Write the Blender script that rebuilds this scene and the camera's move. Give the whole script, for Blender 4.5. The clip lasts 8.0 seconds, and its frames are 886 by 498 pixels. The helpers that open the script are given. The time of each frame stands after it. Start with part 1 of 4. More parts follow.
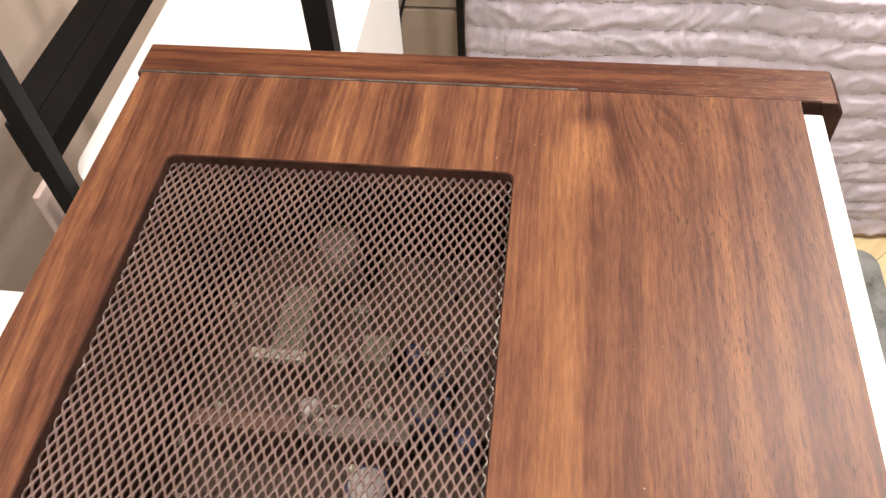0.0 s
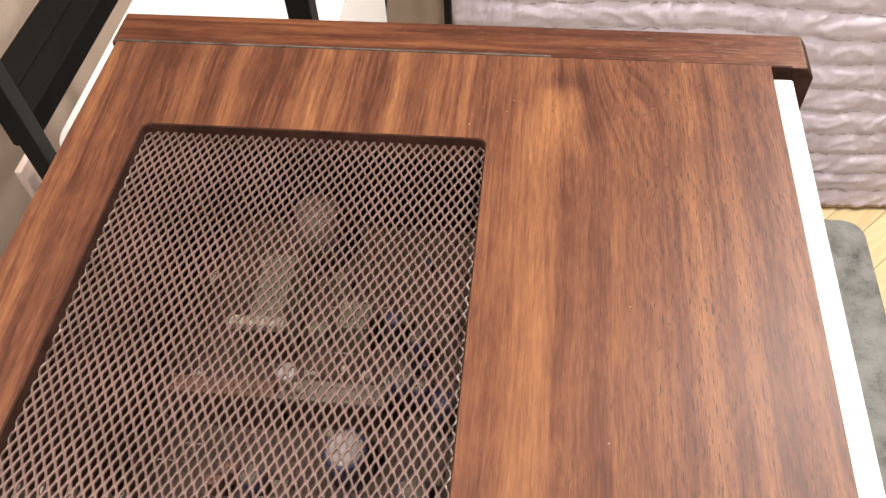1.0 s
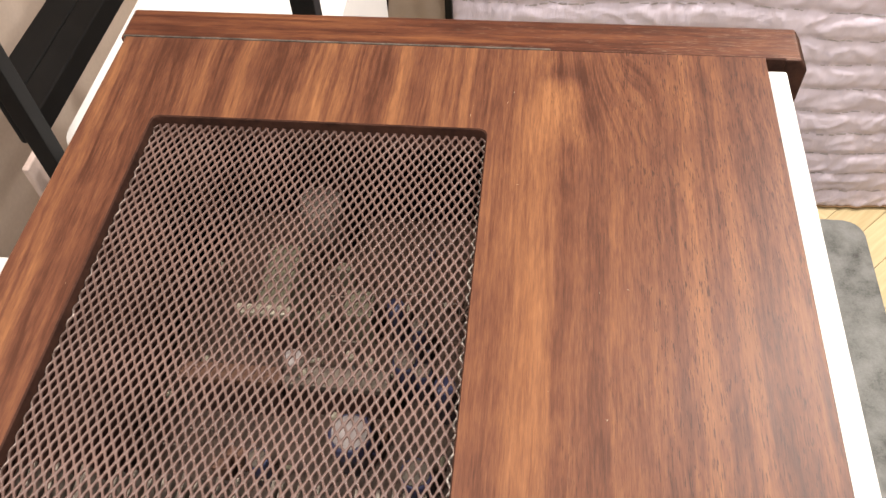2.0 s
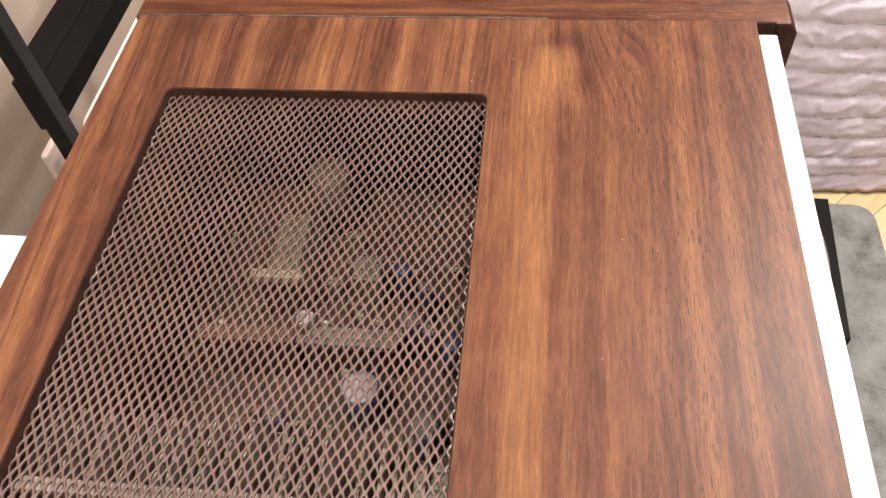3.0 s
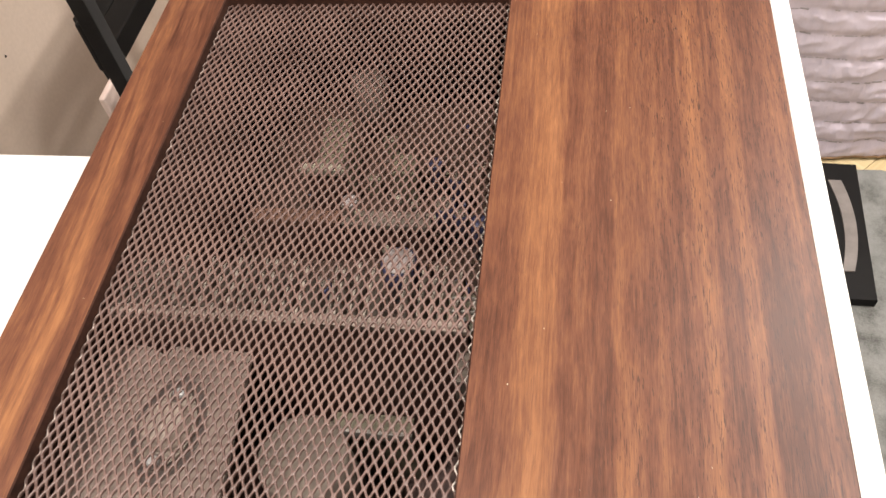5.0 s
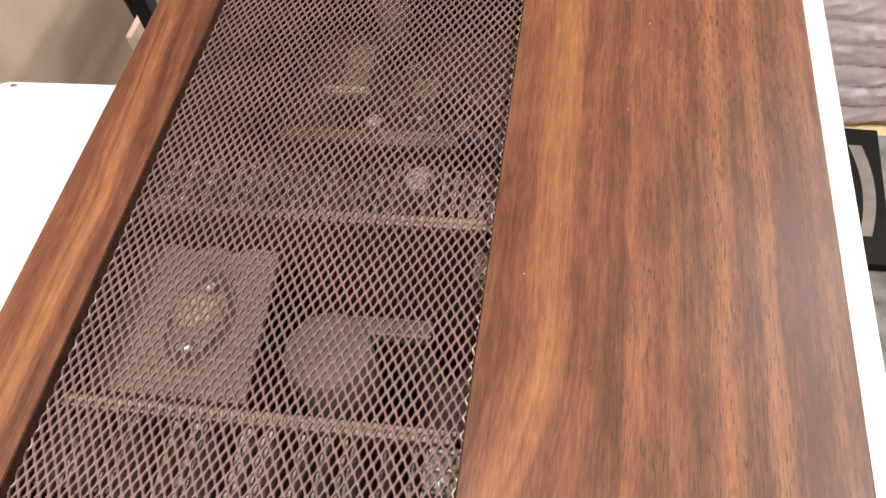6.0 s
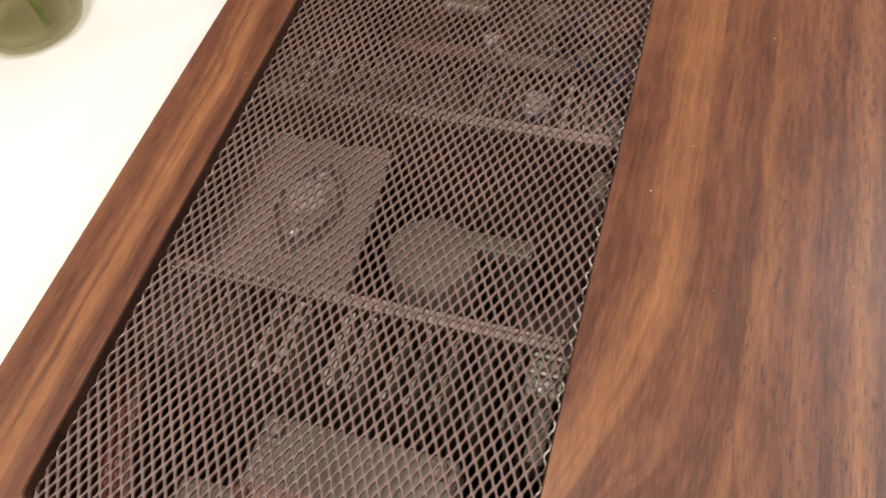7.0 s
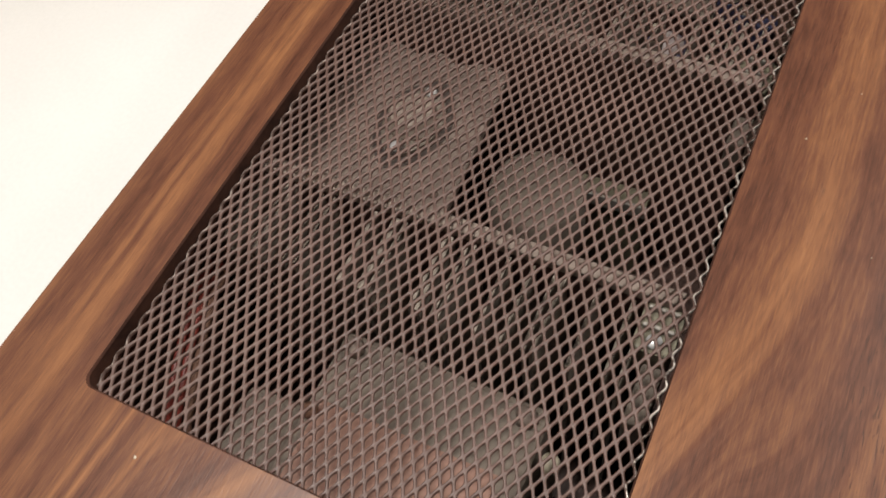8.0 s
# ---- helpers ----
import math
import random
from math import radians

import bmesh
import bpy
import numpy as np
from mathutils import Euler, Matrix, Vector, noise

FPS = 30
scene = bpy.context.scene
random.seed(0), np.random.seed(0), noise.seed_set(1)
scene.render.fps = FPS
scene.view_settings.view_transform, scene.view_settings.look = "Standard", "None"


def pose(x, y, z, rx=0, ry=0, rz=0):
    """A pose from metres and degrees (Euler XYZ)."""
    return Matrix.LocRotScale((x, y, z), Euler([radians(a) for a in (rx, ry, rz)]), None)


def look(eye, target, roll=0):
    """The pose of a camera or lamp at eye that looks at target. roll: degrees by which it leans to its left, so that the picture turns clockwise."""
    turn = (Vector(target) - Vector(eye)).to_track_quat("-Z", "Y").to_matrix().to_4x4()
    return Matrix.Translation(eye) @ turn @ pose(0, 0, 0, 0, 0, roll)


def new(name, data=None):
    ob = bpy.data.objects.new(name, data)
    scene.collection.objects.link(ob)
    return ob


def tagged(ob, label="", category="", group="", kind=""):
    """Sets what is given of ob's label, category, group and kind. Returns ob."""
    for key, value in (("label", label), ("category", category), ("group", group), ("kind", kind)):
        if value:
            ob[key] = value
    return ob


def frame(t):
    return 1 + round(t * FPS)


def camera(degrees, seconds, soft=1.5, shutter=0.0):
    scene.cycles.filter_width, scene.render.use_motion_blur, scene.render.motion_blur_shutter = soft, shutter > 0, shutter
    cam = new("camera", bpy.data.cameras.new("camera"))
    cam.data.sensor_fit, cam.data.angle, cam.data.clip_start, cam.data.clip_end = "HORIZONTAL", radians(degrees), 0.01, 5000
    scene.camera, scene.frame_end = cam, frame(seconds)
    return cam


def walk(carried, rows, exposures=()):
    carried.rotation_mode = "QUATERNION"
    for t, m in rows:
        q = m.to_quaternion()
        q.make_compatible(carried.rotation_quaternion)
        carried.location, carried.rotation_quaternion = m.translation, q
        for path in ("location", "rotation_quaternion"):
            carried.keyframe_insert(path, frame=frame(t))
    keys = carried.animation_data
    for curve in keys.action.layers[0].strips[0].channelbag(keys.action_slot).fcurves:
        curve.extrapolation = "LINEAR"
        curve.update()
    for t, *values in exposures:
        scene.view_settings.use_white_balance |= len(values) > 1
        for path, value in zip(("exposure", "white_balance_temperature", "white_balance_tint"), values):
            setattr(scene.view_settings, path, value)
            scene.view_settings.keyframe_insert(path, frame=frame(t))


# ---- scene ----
cam = camera(57.3, 8.0, soft=1.5, shutter=0.25)

PATH = [
    (0, (0.225, -0.342, 1.769), (0.013, 0.889, 0.208), -3.9),
    (0.5, (0.234, -0.345, 1.768), (0.038, 0.861, 0.184), -3.9),
    (1, (0.235, -0.348, 1.769), (0.045, 0.84, 0.171), -3.8),
    (2.5, (0.238, -0.371, 1.773), (0.035, 0.826, 0.183), -4.7),
    (3, (0.243, -0.386, 1.774), (0.019, 0.801, 0.18), -6.1),
    (3.5, (0.245, -0.406, 1.777), (-0.006, 0.777, 0.185), -7.4),
    (4, (0.245, -0.428, 1.779), (-0.024, 0.749, 0.185), -8.3),
    (5.5, (0.254, -0.485, 1.777), (-0.055, 0.65, 0.161), -9.7),
    (6, (0.253, -0.503, 1.773), (-0.076, 0.592, 0.132), -10.1),
    (6.5, (0.248, -0.521, 1.764), (-0.133, 0.534, 0.108), -10.0),
    (7, (0.231, -0.527, 1.753), (-0.232, 0.471, 0.083), -10.1),
    (7.5, (0.214, -0.523, 1.742), (-0.325, 0.403, 0.053), -11.4),
    (8, (0.217, -0.528, 1.72), (-0.406, 0.329, 0.024), -12.5),
]
walk(cam, [(t, look(eye, target, roll)) for t, eye, target, roll in PATH],
     [(0, 0.15, 6650, 13), (1, 0.22, 6650, 13), (3, 0.22, 6650, 13), (5.5, 0.2, 6650, 13), (6, 0.12, 6650, 13), (6.5, -0.04, 6650, 13), (7, -0.37, 6600, 12),
      (7.5, -0.66, 6500, 10), (8, -0.57, 6500, 10)])

# ---- light ----
world = bpy.data.worlds.new("room_air")
scene.world = world
world.use_nodes = True
world.node_tree.nodes["Background"].inputs[0].default_value = (1.0, 0.86, 0.72, 1)
world.node_tree.nodes["Background"].inputs[1].default_value = 0.05


def ceiling_spot(name, place, target, watts, size, colour):
    data = bpy.data.lights.new(name, "AREA")
    data.shape, data.size, data.energy, data.color = "DISK", size, watts, colour
    data.spread = radians(150)
    ob = new(name, data)
    ob.matrix_world = look(place, target)
    return ob


WARM = (1.0, 0.965, 0.905)
# all unseen; the last two are added to brighten quilt and far room
LAMPS = [(-0.06, -0.5, 15.5, 0.2), (0.95, -0.15, 15, 0.16), (0.8, 0.4, 7, 0.4), (1.25, 1.1, 31, 0.2), (1.3, 2.2, 8, 0.2)]
for lx, ly, watts, wide in LAMPS:
    ceiling_spot("unseen_lamp_light", (lx, ly, 2.57), (lx, ly, 0), watts, wide, WARM)

# ---- sizes ----
T = 1.48          # top of the receiver's wooden cover
TAB = 1.30        # top of the white cabinet
W = 0.36          # depth of the cover
NEAR = -0.566     # near end of the cover
HOLE_X, HOLE_Y, MESH_LEAN = 0.0013, 0.00268, 0.00012   # half size of the openings in the mesh, and the lean of its strands
GX0, GX1, GY0, GY1 = 0.0378, 0.2145, -0.4985, -0.0639   # opening for the grille
rng = random.Random(7)


# ---- material tools ----
class Mat:
    def __init__(self, name, rough=0.5, metal=0.0):
        self.m = bpy.data.materials.new(name)
        self.m.use_nodes = True
        self.t = self.m.node_tree
        self.b = self.t.nodes["Principled BSDF"]
        self.b.inputs["Roughness"].default_value = rough
        self.b.inputs["Metallic"].default_value = metal

    def n(self, kind, **kw):
        node = self.t.nodes.new(kind)
        for k, v in kw.items():
            node.inputs[k].default_value = v
        return node

    def l(self, a, b):
        self.t.links.new(a, b)

    def math(self, op, a, b=None, c=None):
        node = self.t.nodes.new("ShaderNodeMath")
        node.operation = op
        for i, v in enumerate((a, b, c)):
            if v is None:
                continue
            if isinstance(v, (int, float)):
                node.inputs[i].default_value = v
            else:
                self.l(v, node.inputs[i])
        return node.outputs[0]

    def coords(self, scale=(1, 1, 1)):
        tc = self.t.nodes.new("ShaderNodeTexCoord")
        mp = self.t.nodes.new("ShaderNodeMapping")
        mp.inputs["Scale"].default_value = scale
        self.l(tc.outputs["Object"], mp.inputs["Vector"])
        return mp.outputs[0]

    def noise(self, vec, scale, detail=4, rough=0.55):
        node = self.n("ShaderNodeTexNoise", Scale=scale, Detail=detail, Roughness=rough)
        self.l(vec, node.inputs["Vector"])
        return node.outputs["Fac"]

    def ramp(self, fac, stops, mode="LINEAR"):
        node = self.t.nodes.new("ShaderNodeValToRGB")
        node.color_ramp.interpolation = mode
        el = node.color_ramp.elements
        while len(el) < len(stops):
            el.new(0.5)
        for e, (p, c) in zip(el, stops):
            e.position = p
            e.color = (*c, 1) if len(c) == 3 else c
        self.l(fac, node.inputs[0])
        return node.outputs[0]

    def mix(self, fac, a, b, kind="MIX"):
        node = self.t.nodes.new("ShaderNodeMix")
        node.data_type, node.blend_type = "RGBA", kind
        for sock, v in ((node.inputs[0], fac), (node.inputs[6], a), (node.inputs[7], b)):
            if isinstance(v, (int, float)):
                sock.default_value = v
            elif isinstance(v, tuple):
                sock.default_value = (*v, 1)
            else:
                self.l(v, sock)
        return node.outputs[2]

    def bump(self, height, strength, dist=0.001):
        node = self.n("ShaderNodeBump", Strength=strength, Distance=dist)
        self.l(height, node.inputs["Height"])
        self.l(node.outputs[0], self.b.inputs["Normal"])

    def colour(self, c):
        if isinstance(c, tuple):
            self.b.inputs["Base Color"].default_value = (*c, 1)
        else:
            self.l(c, self.b.inputs["Base Color"])
        return self


def speckled(name, a, b, scale=40, rough=0.5, metal=0.0, bump=0.15, fine=400, spread=(0.35, 0.65)):
    """A surface of two close tones with broad stains, fine grain and a slight relief."""
    m = Mat(name, rough, metal)
    v = m.coords()
    broad, grain = m.noise(v, scale), m.noise(v, fine, 2)
    f = m.math("ADD", m.math("MULTIPLY", broad, 0.7), m.math("MULTIPLY", grain, 0.3))
    m.colour(m.ramp(f, [(spread[0], a), (spread[1], b)]))
    m.l(m.math("MULTIPLY_ADD", broad, 0.25, rough - 0.12), m.b.inputs["Roughness"])
    if bump:
        m.bump(grain, bump, 0.0006)
    return m.m


# light and dark bands of the veneer: distance from the back edge in metres, tone 0 (dark) to 1 (light)
# the first rail tones are raised for sheen at the near end
RAIL_BANDS = [(-0.045, 0.62), (-0.032, 0.58), (-0.024, 0.48), (-0.015, 0.3), (-0.0095, 0.4), (-0.006, 0.62), (-0.0042, 0.42), (-0.0025, 0.64), (0.001, 0.7),
              (0.004, 0.46), (0.0075, 0.22), (0.0115, 0.35), (0.0155, 0.46), (0.019, 0.32), (0.025, 0.18), (0.032, 0.26), (0.04, 0.22)]
FAR_BANDS = [(0.04, 0.26), (0.047, 0.42), (0.055, 0.78), (0.0605, 0.42), (0.067, 0.18), (0.0715, 0.5), (0.0755, 0.94), (0.082, 0.6), (0.0865, 0.3), (0.092, 0.18),
             (0.1, 0.42), (0.106, 0.3), (0.114, 0.6), (0.1215, 0.9), (0.127, 0.5), (0.132, 0.66), (0.14, 0.42), (0.148, 0.34), (0.1545, 0.14), (0.1595, 0.5),
             (0.1645, 0.86), (0.169, 0.56), (0.174, 0.42), (0.1795, 0.24), (0.186, 0.56), (0.193, 0.62), (0.199, 0.52), (0.2045, 0.84), (0.2065, 0.4), (0.2085, 0.3)]
FRONT_BANDS = [(0.2085, 0.3), (0.216, 0.34), (0.225, 0.32), (0.231, 0.46), (0.236, 0.62), (0.243, 0.76), (0.2495, 0.68), (0.2535, 0.4), (0.2615, 0.5), (0.268, 0.34),
               (0.273, 0.3), (0.277, 0.58), (0.282, 0.5), (0.288, 0.42), (0.293, 0.56), (0.298, 0.42), (0.3035, 0.34), (0.308, 0.52), (0.3125, 0.84), (0.3165, 0.62),
               (0.3195, 0.36), (0.3255, 0.36), (0.33, 0.78), (0.3335, 0.7), (0.3365, 0.34), (0.343, 0.2), (0.348, 0.34), (0.3535, 0.54), (0.359, 0.38), (0.365, 0.4)]


def walnut(name, along="y", banded=True, shift=0.0):
    """Oiled walnut veneer: wandering bands along the grain, fine fibres and short open pores."""
    m = Mat(name, 0.42)
    tc = m.t.nodes.new("ShaderNodeTexCoord")
    sep = m.t.nodes.new("ShaderNodeSeparateXYZ")
    m.l(tc.outputs["Object"], sep.inputs[0])
    sx, sy = (sep.outputs[0], sep.outputs[1]) if along == "y" else (sep.outputs[1], sep.outputs[0])
    if along == "z":
        sx, sy = sep.outputs[1], sep.outputs[2]

    def stretched(kx, ky, off=0.0):
        comb = m.t.nodes.new("ShaderNodeCombineXYZ")
        m.l(m.math("MULTIPLY_ADD", sx, kx, off + shift), comb.inputs[0])
        m.l(m.math("MULTIPLY", sy, ky), comb.inputs[1])
        m.l(m.math("MULTIPLY", sep.outputs[2], 3.0), comb.inputs[2])
        return comb.outputs[0]

    sway = m.math("SUBTRACT", m.noise(stretched(7, 4), 1.0, 2), 0.5)
    wave = m.math("SUBTRACT", m.noise(stretched(26, 11, 3.0), 1.0, 2), 0.5)
    u = m.math("ADD", sx, m.math("ADD", m.math("MULTIPLY", sway, 0.005), m.math("MULTIPLY", wave, 0.008)))
    if banded:
        # the grain sweeps round one pale knot
        dx, dy = m.math("SUBTRACT", sx, 0.2525), m.math("SUBTRACT", sy, -0.039)
        far, close = m.math("DIVIDE", m.math("MAXIMUM", dy, 0.0), 0.0135), m.math("DIVIDE", m.math("MINIMUM", dy, 0.0), 0.026)
        r = m.math("ADD", m.math("POWER", m.math("DIVIDE", m.math("ADD", dx, m.math("MULTIPLY", wave, 0.016)), 0.0125), 2.0),
                   m.math("ADD", m.math("POWER", far, 2.0), m.math("POWER", close, 2.0)))
        rise = m.math("MINIMUM", m.math("MAXIMUM", m.math("DIVIDE", m.math("SUBTRACT", sx, 0.243), 0.03), 0.0), 1.0)
        fall = m.math("MINIMUM", m.math("MAXIMUM", m.math("DIVIDE", m.math("SUBTRACT", 0.306, sx), 0.02), 0.0), 1.0)
        sweep = m.math("MULTIPLY", m.math("MAXIMUM", m.math("ADD", sy, 0.07), 0.0), 0.27)
        u = m.math("ADD", u, m.math("MULTIPLY", sweep, m.math("MULTIPLY", rise, fall)))
        # the bands lean along the back rail, and bow towards the grille at the near end
        back = m.math("MINIMUM", m.math("MAXIMUM", m.math("DIVIDE", m.math("SUBTRACT", 0.075, sx), 0.03), 0.0), 1.0)
        u = m.math("ADD", u, m.math("MULTIPLY", back, m.math("MULTIPLY", m.math("MAXIMUM", sy, -0.3), 0.08)))
        bow = m.math("POWER", m.math("MAXIMUM", m.math("MULTIPLY_ADD", sy, -1.0, -0.325), 0.0), 2.0)
        fade = m.math("MINIMUM", m.math("MAXIMUM", m.math("DIVIDE", m.math("SUBTRACT", 0.285, sx), 0.045), 0.0), 1.0)
        u = m.math("ADD", u, m.math("MULTIPLY", m.math("MULTIPLY", bow, 1.75), m.math("MULTIPLY", fade, m.math("SUBTRACT", 1.0, back))))

        def banding(bands):
            low, wide = bands[0][0], bands[-1][0] - bands[0][0]
            return m.ramp(m.math("DIVIDE", m.math("SUBTRACT", u, low), wide), [((p - low) / wide, (v, v, v)) for p, v in bands], "EASE")

        tone = m.mix(m.math("GREATER_THAN", u, 0.04), banding(RAIL_BANDS), banding(FAR_BANDS))
        tone = m.mix(m.math("GREATER_THAN", u, 0.2085), tone, banding(FRONT_BANDS))
        # the bands grow bolder towards the near end
        bold = m.math("MULTIPLY_ADD", m.math("MINIMUM", m.math("MAXIMUM", m.math("DIVIDE", m.math("MULTIPLY_ADD", sy, -1.0, -0.14), 0.22), 0.0), 1.0), 0.45, 1.0)
        tone = m.math("MULTIPLY_ADD", m.math("SUBTRACT", tone, 0.48), bold, 0.48)
        # calmer again on the strip before the grille and on the near end of the back rail
        strip = m.math("MULTIPLY", m.math("MINIMUM", m.math("MAXIMUM", m.math("DIVIDE", m.math("MULTIPLY_ADD", sy, -1.0, -0.47), 0.03), 0.0), 1.0),
                       m.math("MINIMUM", m.math("MAXIMUM", m.math("DIVIDE", m.math("SUBTRACT", 0.225, sx), 0.03), 0.0), 1.0))
        end = m.math("MULTIPLY", back, m.math("MINIMUM", m.math("MAXIMUM", m.math("DIVIDE", m.math("MULTIPLY_ADD", sy, -1.0, -0.2), 0.15), 0.0), 1.0))
        calm_sheen = m.math("MAXIMUM", strip, end)
        lined = m.math("MINIMUM", m.math("MAXIMUM", m.math("DIVIDE", m.math("ADD", sy, 0.16), 0.1), 0.0), 1.0)
        # the lifted tone stands for sheen on the near strip and rail
        tone = m.math("MULTIPLY_ADD", m.math("SUBTRACT", tone, 0.48), m.math("MULTIPLY_ADD", strip, -0.42, 1.0), m.math("MULTIPLY_ADD", calm_sheen, 0.13, 0.48))
        # the front edge is plainer, with shade painted in towards the near end
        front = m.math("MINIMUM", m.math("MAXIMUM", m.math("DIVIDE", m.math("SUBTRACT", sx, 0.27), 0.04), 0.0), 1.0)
        near_shade = m.math("MINIMUM", m.math("MAXIMUM", m.math("DIVIDE", m.math("MULTIPLY_ADD", sy, -1.0, -0.16), 0.12), 0.0), 1.0)
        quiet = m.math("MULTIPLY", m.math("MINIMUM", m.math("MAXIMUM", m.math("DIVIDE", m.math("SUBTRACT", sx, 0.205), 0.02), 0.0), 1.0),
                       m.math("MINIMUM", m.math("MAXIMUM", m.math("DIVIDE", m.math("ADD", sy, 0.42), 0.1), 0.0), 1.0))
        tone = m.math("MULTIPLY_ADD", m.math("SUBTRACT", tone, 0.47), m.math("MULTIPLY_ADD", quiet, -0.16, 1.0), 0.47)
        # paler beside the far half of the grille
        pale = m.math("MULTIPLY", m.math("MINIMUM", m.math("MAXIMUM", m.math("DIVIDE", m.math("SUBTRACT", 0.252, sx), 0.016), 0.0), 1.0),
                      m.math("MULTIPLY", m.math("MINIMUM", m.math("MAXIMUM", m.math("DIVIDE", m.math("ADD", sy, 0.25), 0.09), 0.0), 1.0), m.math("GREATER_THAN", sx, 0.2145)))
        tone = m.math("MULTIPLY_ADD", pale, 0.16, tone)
        tone = m.math("MULTIPLY_ADD", m.math("SUBTRACT", tone, 0.46), m.math("SUBTRACT", m.math("MULTIPLY_ADD", front, -0.18, 1.0), m.math("MULTIPLY", lined, 0.16)), m.math("MULTIPLY_ADD", m.math("MULTIPLY", front, near_shade), -0.14, 0.46))
    else:
        tone = m.math("MULTIPLY_ADD", m.noise(stretched(170, 5, 9.0), 1.0, 4, 0.65), 1.9, -0.55)
    if banded:
        # pale heart of the knot, with a dark arc beyond it
        ring = m.math("POWER", m.math("DIVIDE", m.math("SUBTRACT", m.math("SQRT", r), 1.5), 0.45), 2.0)
        halo = m.math("SUBTRACT", m.math("MULTIPLY", m.math("EXPONENT", m.math("MULTIPLY", r, -0.8)), 0.46),
                      m.math("MULTIPLY", m.math("MULTIPLY", m.math("EXPONENT", m.math("MULTIPLY", ring, -1.0)), m.math("MINIMUM", m.math("MAXIMUM", m.math("DIVIDE", m.math("ADD", m.math("MULTIPLY_ADD", dx, 0.6, dy), 0.022), 0.034), 0.0), 1.0)), 0.24))
        tone = m.math("ADD", tone, halo)
    lines = m.t.nodes.new("ShaderNodeCombineXYZ")
    m.l(m.math("MULTIPLY", u, 480.0), lines.inputs[0])
    m.l(m.math("MULTIPLY", sy, 13.0), lines.inputs[1])
    streak = m.noise(lines.outputs[0], 1.0, 5, 0.62)
    fibre = m.math("MULTIPLY_ADD", m.noise(stretched(2300, 150, 2.0), 1.0, 2), 0.5, m.math("MULTIPLY", m.noise(stretched(1000, 60, 6.0), 1.0, 3, 0.65), 0.5))
    blotch = m.noise(stretched(24, 10, 5.0), 1.0, 4)
    figure = m.noise(stretched(95, 48, 8.0), 1.0, 3, 0.6)
    s = m.math("MULTIPLY_ADD", tone, 0.62, m.math("MULTIPLY_ADD", m.math("SUBTRACT", streak, 0.5), m.math("MULTIPLY_ADD", calm_sheen, -0.24, m.math("MULTIPLY_ADD", lined, 0.34, 0.46)) if banded else 0.46, -0.03))
    s = m.math("ADD", s, m.math("MULTIPLY", m.math("SUBTRACT", fibre, 0.5), 0.7))
    s = m.math("ADD", s, m.math("MULTIPLY_ADD", blotch, 0.3, -0.02))
    s = m.math("ADD", s, m.math("MULTIPLY_ADD", figure, 0.3, -0.15))
    ripple = m.noise(stretched(430, 48, 17.0), 1.0, 3, 0.6)
    s = m.math("ADD", s, m.math("MULTIPLY_ADD", ripple, 0.24, -0.12))
    col = m.ramp(s, [(0.16, (0.054, 0.0196, 0.0116)), (0.36, (0.102, 0.0388, 0.0216)), (0.55, (0.159, 0.0665, 0.0312)),
                     (0.8, (0.24, 0.106, 0.0455))])
    pore = m.noise(stretched(2300, 150, 7.0), 1.0, 1)
    zone = m.math("MULTIPLY_ADD", m.noise(stretched(40, 9, 11.0), 1.0, 2), 0.7, m.math("MULTIPLY_ADD", sx, 3.2, -0.66))
    mask = m.math("MULTIPLY", m.math("GREATER_THAN", pore, 0.64), m.math("MULTIPLY", m.math("SUBTRACT", zone, 0.38), 2.6))
    mask = m.math("MINIMUM", m.math("MAXIMUM", mask, 0.1), 0.8)
    if not banded:
        col = m.mix(1.0, col, (0.84, 0.75, 0.72), "MULTIPLY")
        # pale scuffs, thicker towards the front end
        scuff = m.math("MULTIPLY_ADD", m.noise(stretched(60, 18, 15.0), 1.0, 3), 0.16, m.math("MULTIPLY_ADD", sy, 0.55, -0.2))
        worn = m.math("GREATER_THAN", m.math("ADD", m.noise(stretched(2300, 110, 13.0), 1.0, 2), m.math("MINIMUM", m.math("MAXIMUM", scuff, -0.2), 0.085)), 0.68)
        col = m.mix(m.math("MULTIPLY", worn, 0.3), col, (0.34, 0.24, 0.18))
    m.colour(m.mix(mask, col, (0.027, 0.0115, 0.008)))
    m.l(m.math("MULTIPLY_ADD", streak, 0.16, 0.26), m.b.inputs["Roughness"])
    m.b.inputs["Specular IOR Level"].default_value = 0.3
    m.bump(m.math("SUBTRACT", fibre, m.math("MULTIPLY", mask, 0.8)), 0.14, 0.0004)
    return m.m


WALNUT = walnut("walnut_veneer")
WALNUT_SIDE = walnut("walnut_side", "x", False, 4.0)
# dark edge wood, with the shade of these faces put into its colour
WALNUT_EDGE_SHADED = speckled("dark_shaded_walnut_edge", (0.022, 0.0095, 0.0065), (0.056, 0.024, 0.016), 60, 0.9)
WALNUT_EDGE_SHADED.node_tree.nodes["Principled BSDF"].inputs["Specular IOR Level"].default_value = 0.15
GREY_EDGE = speckled("worn_grey_edge", (0.03, 0.024, 0.02), (0.12, 0.1, 0.083), 70, 0.6)
MESH_MAT = speckled("dusty_brown_enamel", (0.063, 0.034, 0.0272), (0.108, 0.061, 0.0497), 30, 0.5, 0.0, 0.1, 900)
MESH_WORN = speckled("worn_mesh_edge", (0.075, 0.046, 0.037), (0.3, 0.24, 0.21), 330, 0.42, 0.2, 0.1, 1500, (0.46, 0.62))
